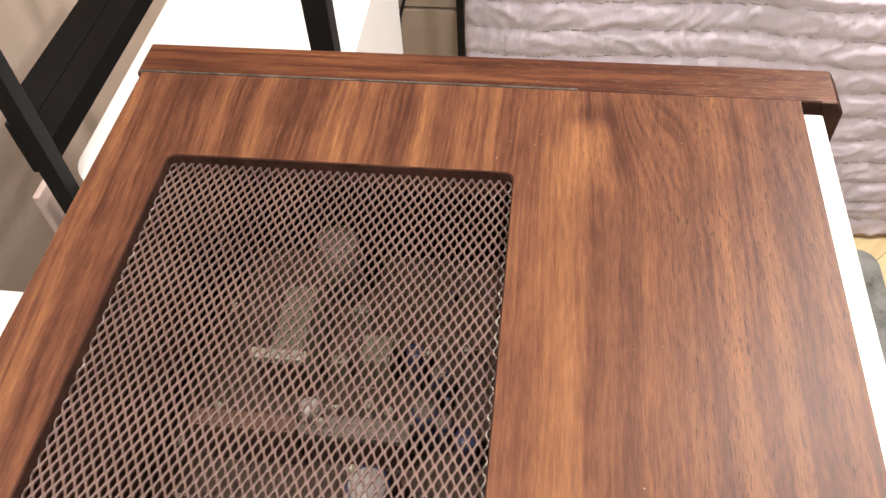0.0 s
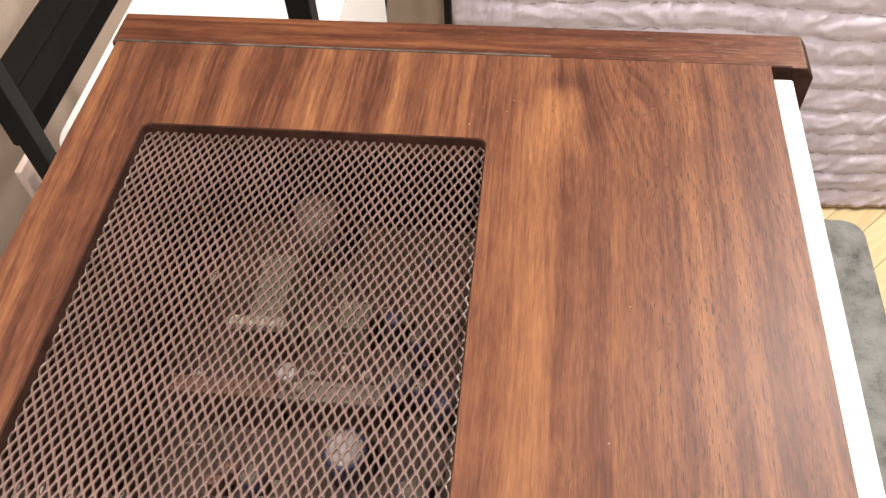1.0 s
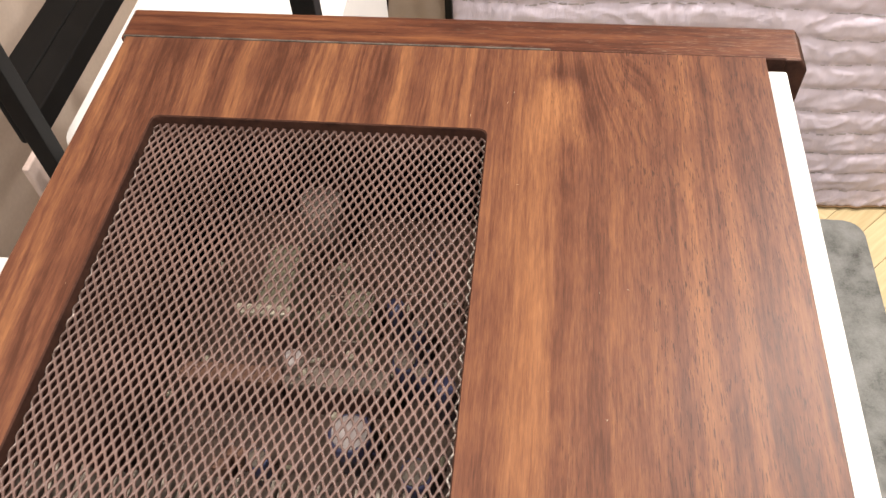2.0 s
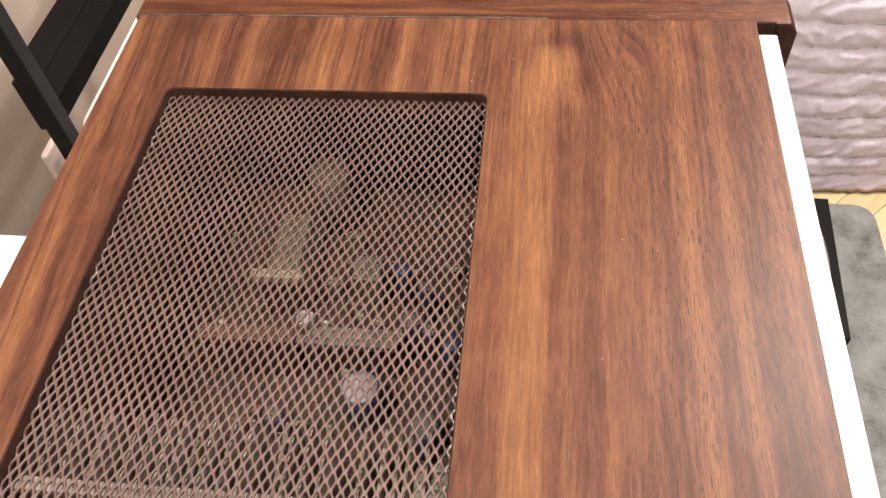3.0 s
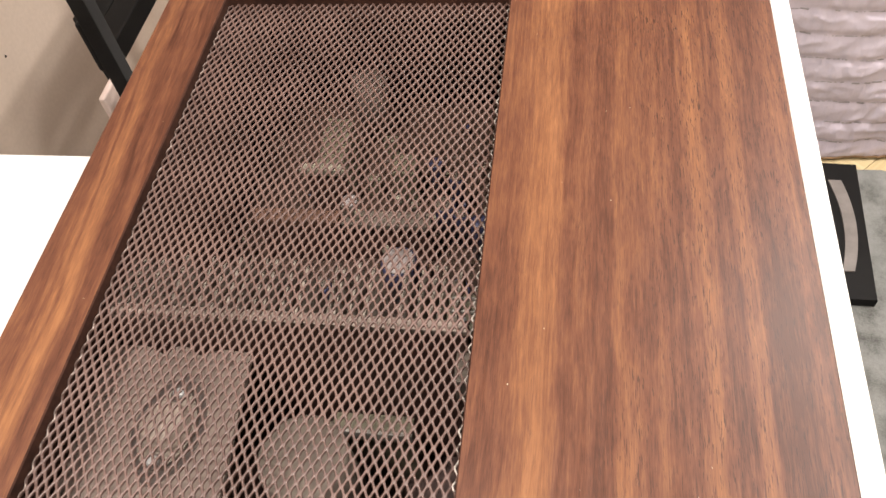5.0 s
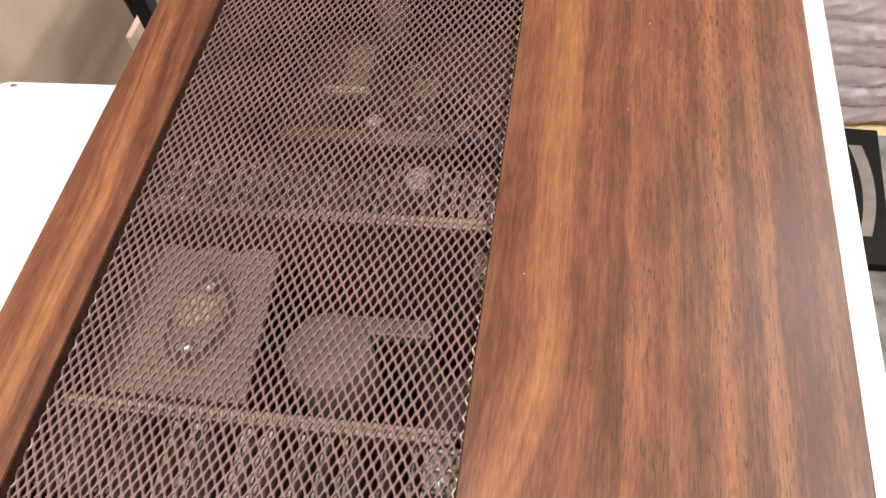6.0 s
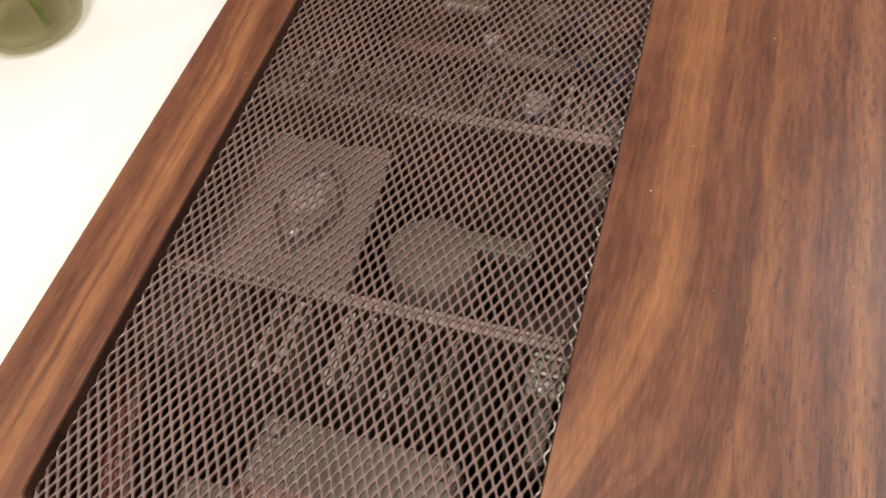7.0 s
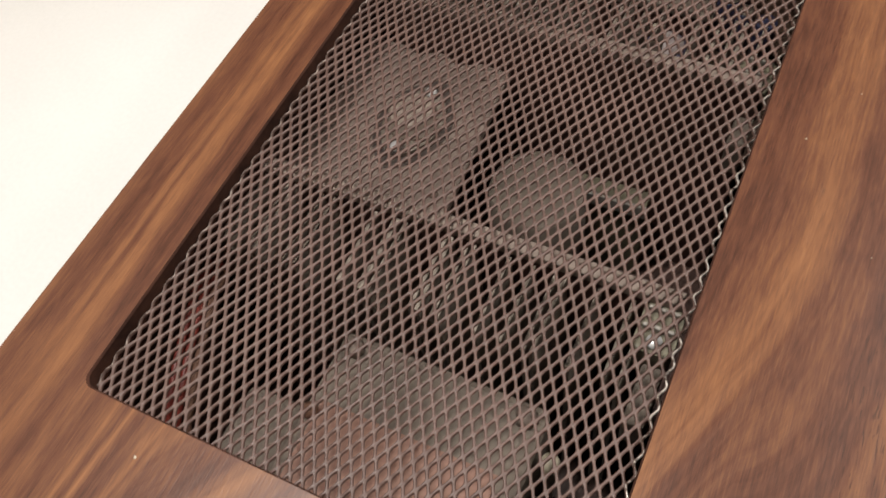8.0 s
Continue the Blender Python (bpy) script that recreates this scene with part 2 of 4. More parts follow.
MESH_BARE = speckled("bare_mesh_edge", (0.085, 0.055, 0.045), (0.66, 0.61, 0.56), 260, 0.3, 0.5, 0.1, 900, (0.44, 0.56))
ALU = speckled("satin_aluminium", (0.78, 0.76, 0.73), (0.86, 0.84, 0.8), 12, 0.38, 0.35, 0.05, 700)
WHITE = speckled("white_lacquer", (0.68, 0.68, 0.67), (0.75, 0.75, 0.74), 4, 0.35, 0.0, 0.04, 300)
BLACK = speckled("black_powder_coat", (0.0035, 0.0032, 0.0032), (0.008, 0.0075, 0.0075), 30, 0.6)
BLACK_WOOD = speckled("black_stained_board", (0.0028, 0.0024, 0.0023), (0.006, 0.0054, 0.005), 18, 0.75)
PLASTER = speckled("beige_wall_paint", (0.495, 0.4, 0.33), (0.585, 0.48, 0.4), 3, 0.85, 0.0, 0.2, 160)
CEIL = speckled("white_ceiling_paint", (0.74, 0.72, 0.68), (0.8, 0.78, 0.75), 3, 0.9, 0.0, 0.1, 120)
STEEL = speckled("dark_brown_chassis_paint", (0.036, 0.0145, 0.0095), (0.07, 0.031, 0.022), 45, 0.6, 0.0)
DUSTY = speckled("dusty_grey_plate", (0.125, 0.1, 0.08), (0.205, 0.168, 0.136), 60, 0.75, 0.0)
SINK = speckled("dusty_heat_sink", (0.13, 0.105, 0.085), (0.28, 0.235, 0.195), 70, 0.8, 0.0)
for coat in (BLACK, BLACK_WOOD, GREY_EDGE):
    coat.node_tree.nodes["Principled BSDF"].inputs["Specular IOR Level"].default_value = 0.2
RAIL = speckled("dusty_rail", (0.16, 0.122, 0.1), (0.27, 0.213, 0.18), 80, 0.7, 0.1)
BOARD = speckled("brown_circuit_board", (0.032, 0.016, 0.01), (0.075, 0.043, 0.028), 90, 0.55)
OLIVE = speckled("dusty_olive_can", (0.12, 0.105, 0.07), (0.2, 0.18, 0.12), 80, 0.6)
BLUE = speckled("blue_sleeve", (0.035, 0.037, 0.075), (0.07, 0.075, 0.16), 90, 0.45)
PALE_TOP = speckled("pale_cap_top", (0.36, 0.31, 0.3), (0.5, 0.44, 0.43), 90, 0.5)
SILVER = speckled("bright_tin", (0.5, 0.49, 0.49), (0.68, 0.67, 0.67), 90, 0.42, 0.4)
COPPER = speckled("copper_red_board", (0.1, 0.048, 0.028), (0.17, 0.085, 0.055), 90, 0.7)
RED = speckled("red_wire_cover", (0.1, 0.014, 0.01), (0.19, 0.03, 0.02), 90, 0.45)
PALE_EDGE = speckled("dusty_bare_edge", (0.24, 0.215, 0.19), (0.38, 0.345, 0.31), 120, 0.6)
PALE_OLIVE = speckled("pale_olive_nylon", (0.13, 0.115, 0.08), (0.21, 0.19, 0.135), 90, 0.45)
FLANGE = speckled("grimy_flange", (0.03, 0.021, 0.018), (0.085, 0.065, 0.055), 160, 0.7)
CAN_DUST = speckled("dusty_transistor_can", (0.27, 0.215, 0.178), (0.38, 0.31, 0.26), 160, 0.65)
PLATE = speckled("dusty_output_plate", (0.165, 0.125, 0.104), (0.25, 0.196, 0.165), 60, 0.75)
CREAM = speckled("cream_ceramic", (0.32, 0.28, 0.21), (0.46, 0.41, 0.32), 90, 0.5)
LABEL = speckled("brown_paper_label", (0.25, 0.135, 0.1), (0.34, 0.19, 0.145), 50, 0.7)
BRACKET = speckled("pinkish_beige_plastic", (0.46, 0.36, 0.32), (0.54, 0.43, 0.385), 30, 0.55)
RUBBER = speckled("black_rubber", (0.012, 0.012, 0.014), (0.03, 0.03, 0.034), 60, 0.35)
STEM = speckled("green_stem", (0.12, 0.15, 0.05), (0.2, 0.22, 0.09), 90, 0.5)
THREAD = speckled("grey_thread", (0.27, 0.25, 0.26), (0.46, 0.43, 0.445), 60, 0.9)
HEM = speckled("golden_brown_hem", (0.2, 0.12, 0.06), (0.3, 0.19, 0.1), 60, 0.8)
TAUPE = speckled("taupe_board", (0.36, 0.29, 0.235), (0.44, 0.36, 0.3), 12, 0.7)
GREYBAND = speckled("grey_band", (0.17, 0.152, 0.142), (0.23, 0.207, 0.194), 30, 0.5)


def rug_material():
    m = Mat("mottled_grey_rug", 0.95)
    v = m.coords()
    a, b = m.noise(v, 14, 5, 0.65), m.noise(v, 300, 3)
    m.colour(m.ramp(m.math("MULTIPLY_ADD", b, 0.25, m.math("MULTIPLY", a, 0.8)), [(0.36, (0.09, 0.09, 0.085)), (0.52, (0.2, 0.205, 0.195)), (0.68, (0.27, 0.275, 0.265))]))
    m.bump(b, 0.6, 0.004)
    return m.m


def oak_material():
    m = Mat("pale_oak_floor", 0.45)
    v = m.coords((6, 90, 6))
    a = m.noise(v, 1.0, 4)
    info = m.t.nodes.new("ShaderNodeObjectInfo")
    tone = m.math("MULTIPLY_ADD", info.outputs["Random"], 0.25, m.math("MULTIPLY", a, 0.8))
    m.colour(m.ramp(tone, [(0.25, (0.52, 0.4, 0.21)), (0.75, (0.76, 0.63, 0.38))]))
    m.bump(a, 0.1, 0.0005)
    return m.m


def glass_material():
    m = Mat("green_tinted_glass", 0.02)
    m.b.inputs["Transmission Weight"].default_value = 1.0
    m.b.inputs["IOR"].default_value = 1.14
    m.colour((0.87, 0.86, 0.75))
    # part of the light goes straight through the thin wall
    clear = m.t.nodes.new("ShaderNodeBsdfTransparent")
    clear.inputs[0].default_value = (0.86, 0.85, 0.755, 1)
    both = m.t.nodes.new("ShaderNodeMixShader")
    both.inputs[0].default_value = 0.7
    m.l(m.b.outputs[0], both.inputs[1])
    m.l(clear.outputs[0], both.inputs[2])
    m.l(both.outputs[0], m.t.nodes["Material Output"].inputs[0])
    return m.m


def quilt_material():
    """Washed cotton: broad faded patches, puckers that run down from the seams, a fine weave."""
    m = Mat("washed_grey_cotton", 0.92)
    v, tall = m.coords(), m.coords((34, 12, 12))
    broad, pucker, weave = m.noise(v, 7, 4), m.noise(tall, 1.6, 4, 0.6), m.noise(v, 600, 2)
    f = m.math("ADD", m.math("MULTIPLY", broad, 0.5), m.math("MULTIPLY_ADD", pucker, 0.35, m.math("MULTIPLY", weave, 0.15)))
    m.colour(m.ramp(f, [(0.36, (0.57, 0.52, 0.605)), (0.62, (0.69, 0.62, 0.715))]))
    m.bump(m.math("MULTIPLY_ADD", weave, 0.15, pucker), 0.45, 0.01)
    return m.m


QUILT = quilt_material()
RUG, OAK, GLASS = rug_material(), oak_material(), glass_material()


# ---- mesh tools ----
def thing(name, place, label, category, group="", kind=""):
    ob = new(name)
    ob.location = place
    ob.empty_display_size = 0.05
    return tagged(ob, label, category, group, kind)


def part(name, bm, material, parent=None, label=""):
    """Link a bmesh, in world places, as one mesh object under a thing or a part."""
    if not isinstance(bm, bpy.types.Mesh):
        me = bpy.data.meshes.new(name)
        bmesh.ops.recalc_face_normals(bm, faces=bm.faces)
        bm.to_mesh(me)
        bm.free()
        me.materials.append(material)
    else:
        me = bm
    ob = new(name, me)
    if parent is not None:
        ob.parent = parent
        if parent.type == "EMPTY":
            ob.matrix_parent_inverse = Matrix.Translation(parent.location).inverted()
    return tagged(ob, label)


def smooth(ob):
    for p in ob.data.polygons:
        p.use_smooth = True
    return ob


def box(x0, x1, y0, y1, z0, z1, bevel=0.0, segs=2, bm=None):
    own = bmesh.new()
    r = bmesh.ops.create_cube(own, size=1.0)
    bmesh.ops.scale(own, vec=(x1 - x0, y1 - y0, z1 - z0), verts=r["verts"])
    bmesh.ops.translate(own, vec=((x0 + x1) / 2, (y0 + y1) / 2, (z0 + z1) / 2), verts=r["verts"])
    if bevel:
        bmesh.ops.bevel(own, geom=own.edges[:], offset=bevel, segments=segs, affect="EDGES", profile=0.5)
    return joined(bm, own)


def joined(bm, own):
    if bm is None:
        return own
    me = bpy.data.meshes.new("joint")
    own.to_mesh(me)
    own.free()
    bm.from_mesh(me)
    bpy.data.meshes.remove(me)
    return bm


def lathe(profile, place, n=32, axis="z", bm=None):
    """Turn a list of (radius, height) round an upright or lying axis."""
    own = bmesh.new()
    rings = []
    for r, h in profile:
        ring = []
        for i in range(n):
            a = 2 * math.pi * i / n
            ring.append(own.verts.new((r * math.cos(a), r * math.sin(a), h)))
        rings.append(ring)
    for a, b in zip(rings, rings[1:]):
        for i in range(n):
            own.faces.new((a[i], a[(i + 1) % n], b[(i + 1) % n], b[i]))
    if profile[0] != profile[-1]:
        own.faces.new(rings[0][::-1])
        own.faces.new(rings[-1])
    bmesh.ops.remove_doubles(own, verts=own.verts[:], dist=1e-6)
    if axis == "x":
        bmesh.ops.rotate(own, matrix=Matrix.Rotation(radians(90), 3, "Y"), verts=own.verts[:])
    if axis == "y":
        bmesh.ops.rotate(own, matrix=Matrix.Rotation(radians(-90), 3, "X"), verts=own.verts[:])
    bmesh.ops.translate(own, vec=place, verts=own.verts[:])
    return joined(bm, own)


def tube(points, radius, n=8, bm=None):
    """A round bar along points."""
    own = bmesh.new()
    pts = [Vector(p) for p in points]
    rings = []
    for i, p in enumerate(pts):
        d = (pts[min(i + 1, len(pts) - 1)] - pts[max(i - 1, 0)]).normalized()
        side = d.orthogonal().normalized() if abs(d.z) > 0.95 else d.cross(Vector((0, 0, 1))).normalized()
        up = side.cross(d)
        rings.append([own.verts.new(p + radius * (math.cos(2 * math.pi * k / n) * side + math.sin(2 * math.pi * k / n) * up)) for k in range(n)])
    for a, b in zip(rings, rings[1:]):
        for k in range(n):
            own.faces.new((a[k], a[(k + 1) % n], b[(k + 1) % n], b[k]))
    own.faces.new(rings[0][::-1])
    own.faces.new(rings[-1])
    return joined(bm, own)


def rounded(x0, x1, y0, y1, r, n=8):
    """Corner points of a rectangle with round corners, counter-clockwise."""
    out = []
    for cx, cy, a0 in ((x1 - r, y1 - r, 0), (x0 + r, y1 - r, 90), (x0 + r, y0 + r, 180), (x1 - r, y0 + r, 270)):
        for i in range(n + 1):
            a = radians(a0 + 90 * i / n)
            out.append((cx + r * math.cos(a), cy + r * math.sin(a)))
    return out


def prism(outline, z0, z1, bevel=0.0):
    bm = bmesh.new()
    low = [bm.verts.new((x, y, z0)) for x, y in outline]
    high = [bm.verts.new((x, y, z1)) for x, y in outline]
    n = len(outline)
    bm.faces.new(low[::-1])
    top = bm.faces.new(high)
    for i in range(n):
        bm.faces.new((low[i], low[(i + 1) % n], high[(i + 1) % n], high[i]))
    if bevel:
        bmesh.ops.bevel(bm, geom=list(top.edges), offset=bevel, segments=2, affect="EDGES", profile=0.5)
    return bm


def fast_mesh(name, verts, faces, material):
    me = bpy.data.meshes.new(name)
    me.from_pydata(verts, [], faces)
    me.materials.append(material)
    me.update()
    return me


# ---- the room ----
X0, X1, Y0, Y1, H = -0.53, 3.0, -2.6, 3.4, 2.6
tagged(part("wall_west", box(X0 - 0.12, X0, Y0, Y1, 0, H), PLASTER), "beige painted wall with soft shadows", "wall", "", "structure")
tagged(part("wall_east", box(X1, X1 + 0.12, Y0, Y1, 0, H), PLASTER), "plain beige painted wall", "wall", "", "structure")
tagged(part("wall_north", box(X0 - 0.12, X1 + 0.12, Y1, Y1 + 0.12, 0, H), PLASTER), "plain beige painted wall", "wall", "", "structure")
tagged(part("wall_south", box(X0 - 0.12, X1 + 0.12, Y0 - 0.12, Y0, 0, H), PLASTER), "plain beige painted wall", "wall", "", "structure")
tagged(part("ceiling", box(X0 - 0.12, X1 + 0.12, Y0 - 0.12, Y1 + 0.12, H, H + 0.1), CEIL), "plain white painted ceiling", "ceiling", "", "structure")
floor = tagged(part("floor", box(X0 - 0.12, X1 + 0.12, Y0 - 0.12, Y1 + 0.12, -0.12, -0.016), OAK), "pale yellow oak plank floor", "floor", "", "structure")


# ---- cabinet under the receiver ----
def white_cabinet():
    ob = thing("cabinet", (0, -0.6, 0), "tall white lacquered cabinet carrying the receiver and vase", "cabinet")
    outline = [(0.405, -0.035), (-0.26, -0.037), (-0.51, -0.15), (-0.51, -1.5), (0.405, -1.5)]
    part("top", prism(outline[::-1], TAB - 0.03, TAB, 0.002), WHITE, ob)
    part("body", prism([(0.39, -0.045), (-0.255, -0.045), (-0.495, -0.16), (-0.495, -1.485), (0.39, -1.485)][::-1], 0.06, TAB - 0.03), WHITE, ob)
    part("plinth", prism([(0.36, -0.07), (-0.25, -0.07), (-0.47, -0.18), (-0.47, -1.46), (0.36, -1.46)][::-1], 0, 0.06), WHITE, ob)


white_cabinet()


# ---- the receiver ----
rec = thing("stereo_receiver", (0.18, -0.27, TAB), "vintage walnut-cased stereo receiver with brown mesh grille on white cabinet", "receiver")


def cover_panel():
    """The wooden cover: a board with a round-cornered opening, its top edges eased."""
    n = 6
    hole = rounded(GX0, GX1, GY0, GY1, 0.0045, n)
    verts, faces = [], []
    k = len(hole)
    r = 0.0006
    outer = [(W, 0.0), (0.0, 0.0), (0.0, NEAR), (W, NEAR)]
    z_top, z_low = T, T - 0.016
    grow = lambda pts, d: [(x + (d if x > (GX0 + GX1) / 2 else -d), y + (d if y > (GY0 + GY1) / 2 else -d)) for x, y in pts]
    shrink = [(W - r, -r), (r, -r), (r, NEAR + r), (W - r, NEAR + r)]
    rings = [[(x, y, z_low) for x, y in hole], [(x, y, z_top - r) for x, y in hole], [(x, y, z_top) for x, y in grow(hole, r)],
             [(x, y, z_top) for x, y in shrink], [(x, y, z_top - r) for x, y in outer], [(x, y, z_low) for x, y in outer]]
    start = []
    for ring in rings:
        start.append(len(verts))
        verts += ring
    for a in (0, 1):
        for i in range(k):
            j = (i + 1) % k
            faces.append((start[a] + i, start[a] + j, start[a + 1] + j, start[a + 1] + i))
    for a in (3, 4):
        for i in range(4):
            j = (i + 1) % 4
            faces.append((start[a] + i, start[a] + j, start[a + 1] + j, start[a + 1] + i))
    h, o = start[2], start[3]
    for c in range(4):                       # top face: a fan at each corner, a strip on each side
        base = c * (n + 1)
        for i in range(n):
            faces.append((o + c, h + base + i, h + base + i + 1))
        faces.append((o + c, h + base + n, h + (base + n + 1) % k, o + (c + 1) % 4))
    h, o = start[0], start[5]
    for c in range(4):
        base = c * (n + 1)
        for i in range(n):
            faces.append((o + c, h + base + i + 1, h + base + i))
        faces.append((o + c, o + (c + 1) % 4, h + (base + n + 1) % k, h + base + n))
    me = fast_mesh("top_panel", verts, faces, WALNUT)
    bm = bmesh.new()
    bm.from_mesh(me)
    bmesh.ops.recalc_face_normals(bm, faces=bm.faces)
    # walls of the opening take the edge wood, its tone darkened for shade
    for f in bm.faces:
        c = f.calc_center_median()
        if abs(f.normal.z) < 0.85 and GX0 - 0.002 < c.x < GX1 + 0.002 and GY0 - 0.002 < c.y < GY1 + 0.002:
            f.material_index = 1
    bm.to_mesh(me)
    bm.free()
    me.materials.append(WALNUT_EDGE_SHADED)
    return part("top_panel", me, None, rec, "walnut veneer cover with a long grille opening")


cover_panel()


def side_panel(y0, y1):
    """A solid walnut cheek, its top corners chamfered at the front."""
    bm = bmesh.new()
    x0, x1, z0, z1, c = -0.006, 0.3855, TAB + 0.012, T - 0.004, 0.007
    prof = [(x0, z0), (x1, z0), (x1, z1 - c), (x1 - c * 0.7, z1), (x0, z1)]
    a = [bm.verts.new((x, y0, z)) for x, z in prof]
    b = [bm.verts.new((x, y1, z)) for x, z in prof]
    bm.faces.new(a)
    bm.faces.new(b[::-1])
    for i in range(len(prof)):
        j = (i + 1) % len(prof)
        bm.faces.new((a[i], a[j], b[j], b[i]))
    bmesh.ops.bevel(bm, geom=bm.edges[:], offset=0.0014, segments=2, affect="EDGES", profile=0.5)
    bmesh.ops.recalc_face_normals(bm, faces=bm.faces)
    # front and inner faces get the darker edge colour as painted-in shade
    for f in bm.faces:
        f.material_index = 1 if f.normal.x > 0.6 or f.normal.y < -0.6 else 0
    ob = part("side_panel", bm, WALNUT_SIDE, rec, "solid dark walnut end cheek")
    ob.data.materials.append(WALNUT_EDGE_SHADED)
    return ob


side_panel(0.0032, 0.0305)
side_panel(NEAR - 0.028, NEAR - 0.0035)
part("edge_strip", box(-0.003, 0.245, 0.0022, 0.0034, T - 0.012, T - 0.0016, 0.0003), GREY_EDGE, rec, "thin worn grey strip along the cheek")
part("edge_strip", box(0.2455, 0.372, 0.0014, 0.0032, T - 0.013, T - 0.0025, 0.0005), WALNUT_EDGE_SHADED, rec)
part("fascia", box(0.3615, 0.3725, NEAR + 0.002, -0.0035, TAB + 0.02, T - 0.006, 0.0015), ALU, rec, "bright satin aluminium front panel")
part("back_panel", box(0.004, 0.008, NEAR + 0.002, -0.002, TAB + 0.014, T - 0.017), STEEL, rec)
part("front_frame", box(0.3535, 0.3605, NEAR + 0.002, -0.002, TAB + 0.014, T - 0.017), STEEL, rec)
part("chassis", box(0.0085, 0.353, NEAR + 0.002, -0.002, TAB + 0.014, TAB + 0.02), STEEL, rec, "dusty steel chassis floor")
for fx in (0.05, 0.31):
    for fy in (-0.5, -0.08):
        smooth(part("foot", lathe([(0.0, 0), (0.014, 0), (0.016, 0.003), (0.015, 0.014), (0.0, 0.014)], (fx, fy, TAB), 20), RUBBER, rec))


def strand(s, sign, verts, faces):
    """One wavy strand at the cut edge of the expanded steel, from the far end of the opening to the near end."""
    px, py, x0, z = 0.00455, 0.00757, 0.0372, T - 0.0062
    wide, thick, join = 0.00045, 0.00055, 0.0003
    ring = [(a * wide, b * thick) for a, b in ((-0.9, -1), (-1, 0.5), (-0.6, 1), (0.6, 1), (1, 0.5), (0.9, -1))]
    steps, n = 10, 6
    start = len(verts)
    total = int((0.5 - 0.0566) / py * steps)
    for i in range(total + 1):
        y = -0.0566 - py * i / steps
        c = math.cos(2 * math.pi * (-y - 0.068) / py)
        p = 0.6 * c + 0.4 * 2 / math.pi * math.asin(c)
        x = x0 + s * px + sign * (0.5 * (1 - p) * (px / 2 - 2 * join) + join)
        for a, b in ring:
            verts.append((x + a, y, z + b))
    for i in range(total):
        a = start + n * i
        for k in range(n):
            j = (k + 1) % n
            faces.append((a + k, a + n + k, a + n + j, a + j))


def grille():
    """Expanded steel sheet: rhombic cells, each round one almond-shaped opening, the strands between them rounded on top."""
    px, py, x0, z = 0.00455, 0.00757, 0.0372, T - 0.0057
    half_x, half_y, n = px / 2, py / 2, 16
    rim, contour = [], []
    for i in range(n):
        a = 2 * math.pi * i / n
        c, d = math.cos(a), math.sin(a)
        k = 1 / (abs(c) + abs(d))
        rim.append((c * k * half_x, d * k * half_y))
        contour.append((math.copysign(abs(c) ** (2 / 1.25), c) * HOLE_X, math.copysign(abs(d) ** (2 / 1.25), d) * HOLE_Y))
    verts, faces = [], []
    for row in range(-2, 118):
        cy = -0.068 - row * py / 2
        for s in range(0, 39):
            cx = x0 + (s + (0.5 if row % 2 == 0 else 1.0)) * px
            if row % 2 and s == 38 or not -0.504 < cy < -0.058:
                continue
            base = len(verts)
            dent = 0.0004 * noise.noise(Vector((cx * 30, cy * 30, 1.0)))
            for ring in range(5):
                for (rx, ry), (hx, hy) in zip(rim, contour):
                    f, dz = ((0.0, 0.0), (0.55, -0.00006), (0.85, -0.00022), (1.0, -0.0005), (0.97, -0.00115))[ring]
                    lean = MESH_LEAN * (1 if ring else 0) * (hx / HOLE_X) * (1 if ring < 4 else 0.6)
                    verts.append((cx + rx + (hx - rx) * f, cy + ry + (hy - ry) * f, z + dz + lean + dent))
            for ring in range(4):
                for i in range(n):
                    j = (i + 1) % n
                    a, c = base + ring * n, base + (ring + 1) * n
                    faces.append((a + i, a + j, c + j, c + i))
    me = fast_mesh("grille", verts, faces, MESH_MAT)
    bm = bmesh.new()
    bm.from_mesh(me)
    bmesh.ops.remove_doubles(bm, verts=bm.verts[:], dist=0.00002)
    bm.to_mesh(me)
    bm.free()
    ob = smooth(part("grille", me, None, rec, "dusty brown expanded metal mesh"))
    for s, sign, mat, text in ((0, 1, MESH_WORN, "worn dusty cut edge of the mesh"), (39, -1, MESH_BARE, "bright bare cut edge of the mesh")):
        verts, faces = [], []
        strand(s, sign, verts, faces)
        smooth(part("mesh_edge", fast_mesh("mesh_edge", verts, faces, mat), None, ob, text))
    part("mesh_border", box(0.038, 0.2145, -0.0572, -0.0564, T - 0.0068, T - 0.0058, 0.0002), MESH_MAT, ob)


grille()


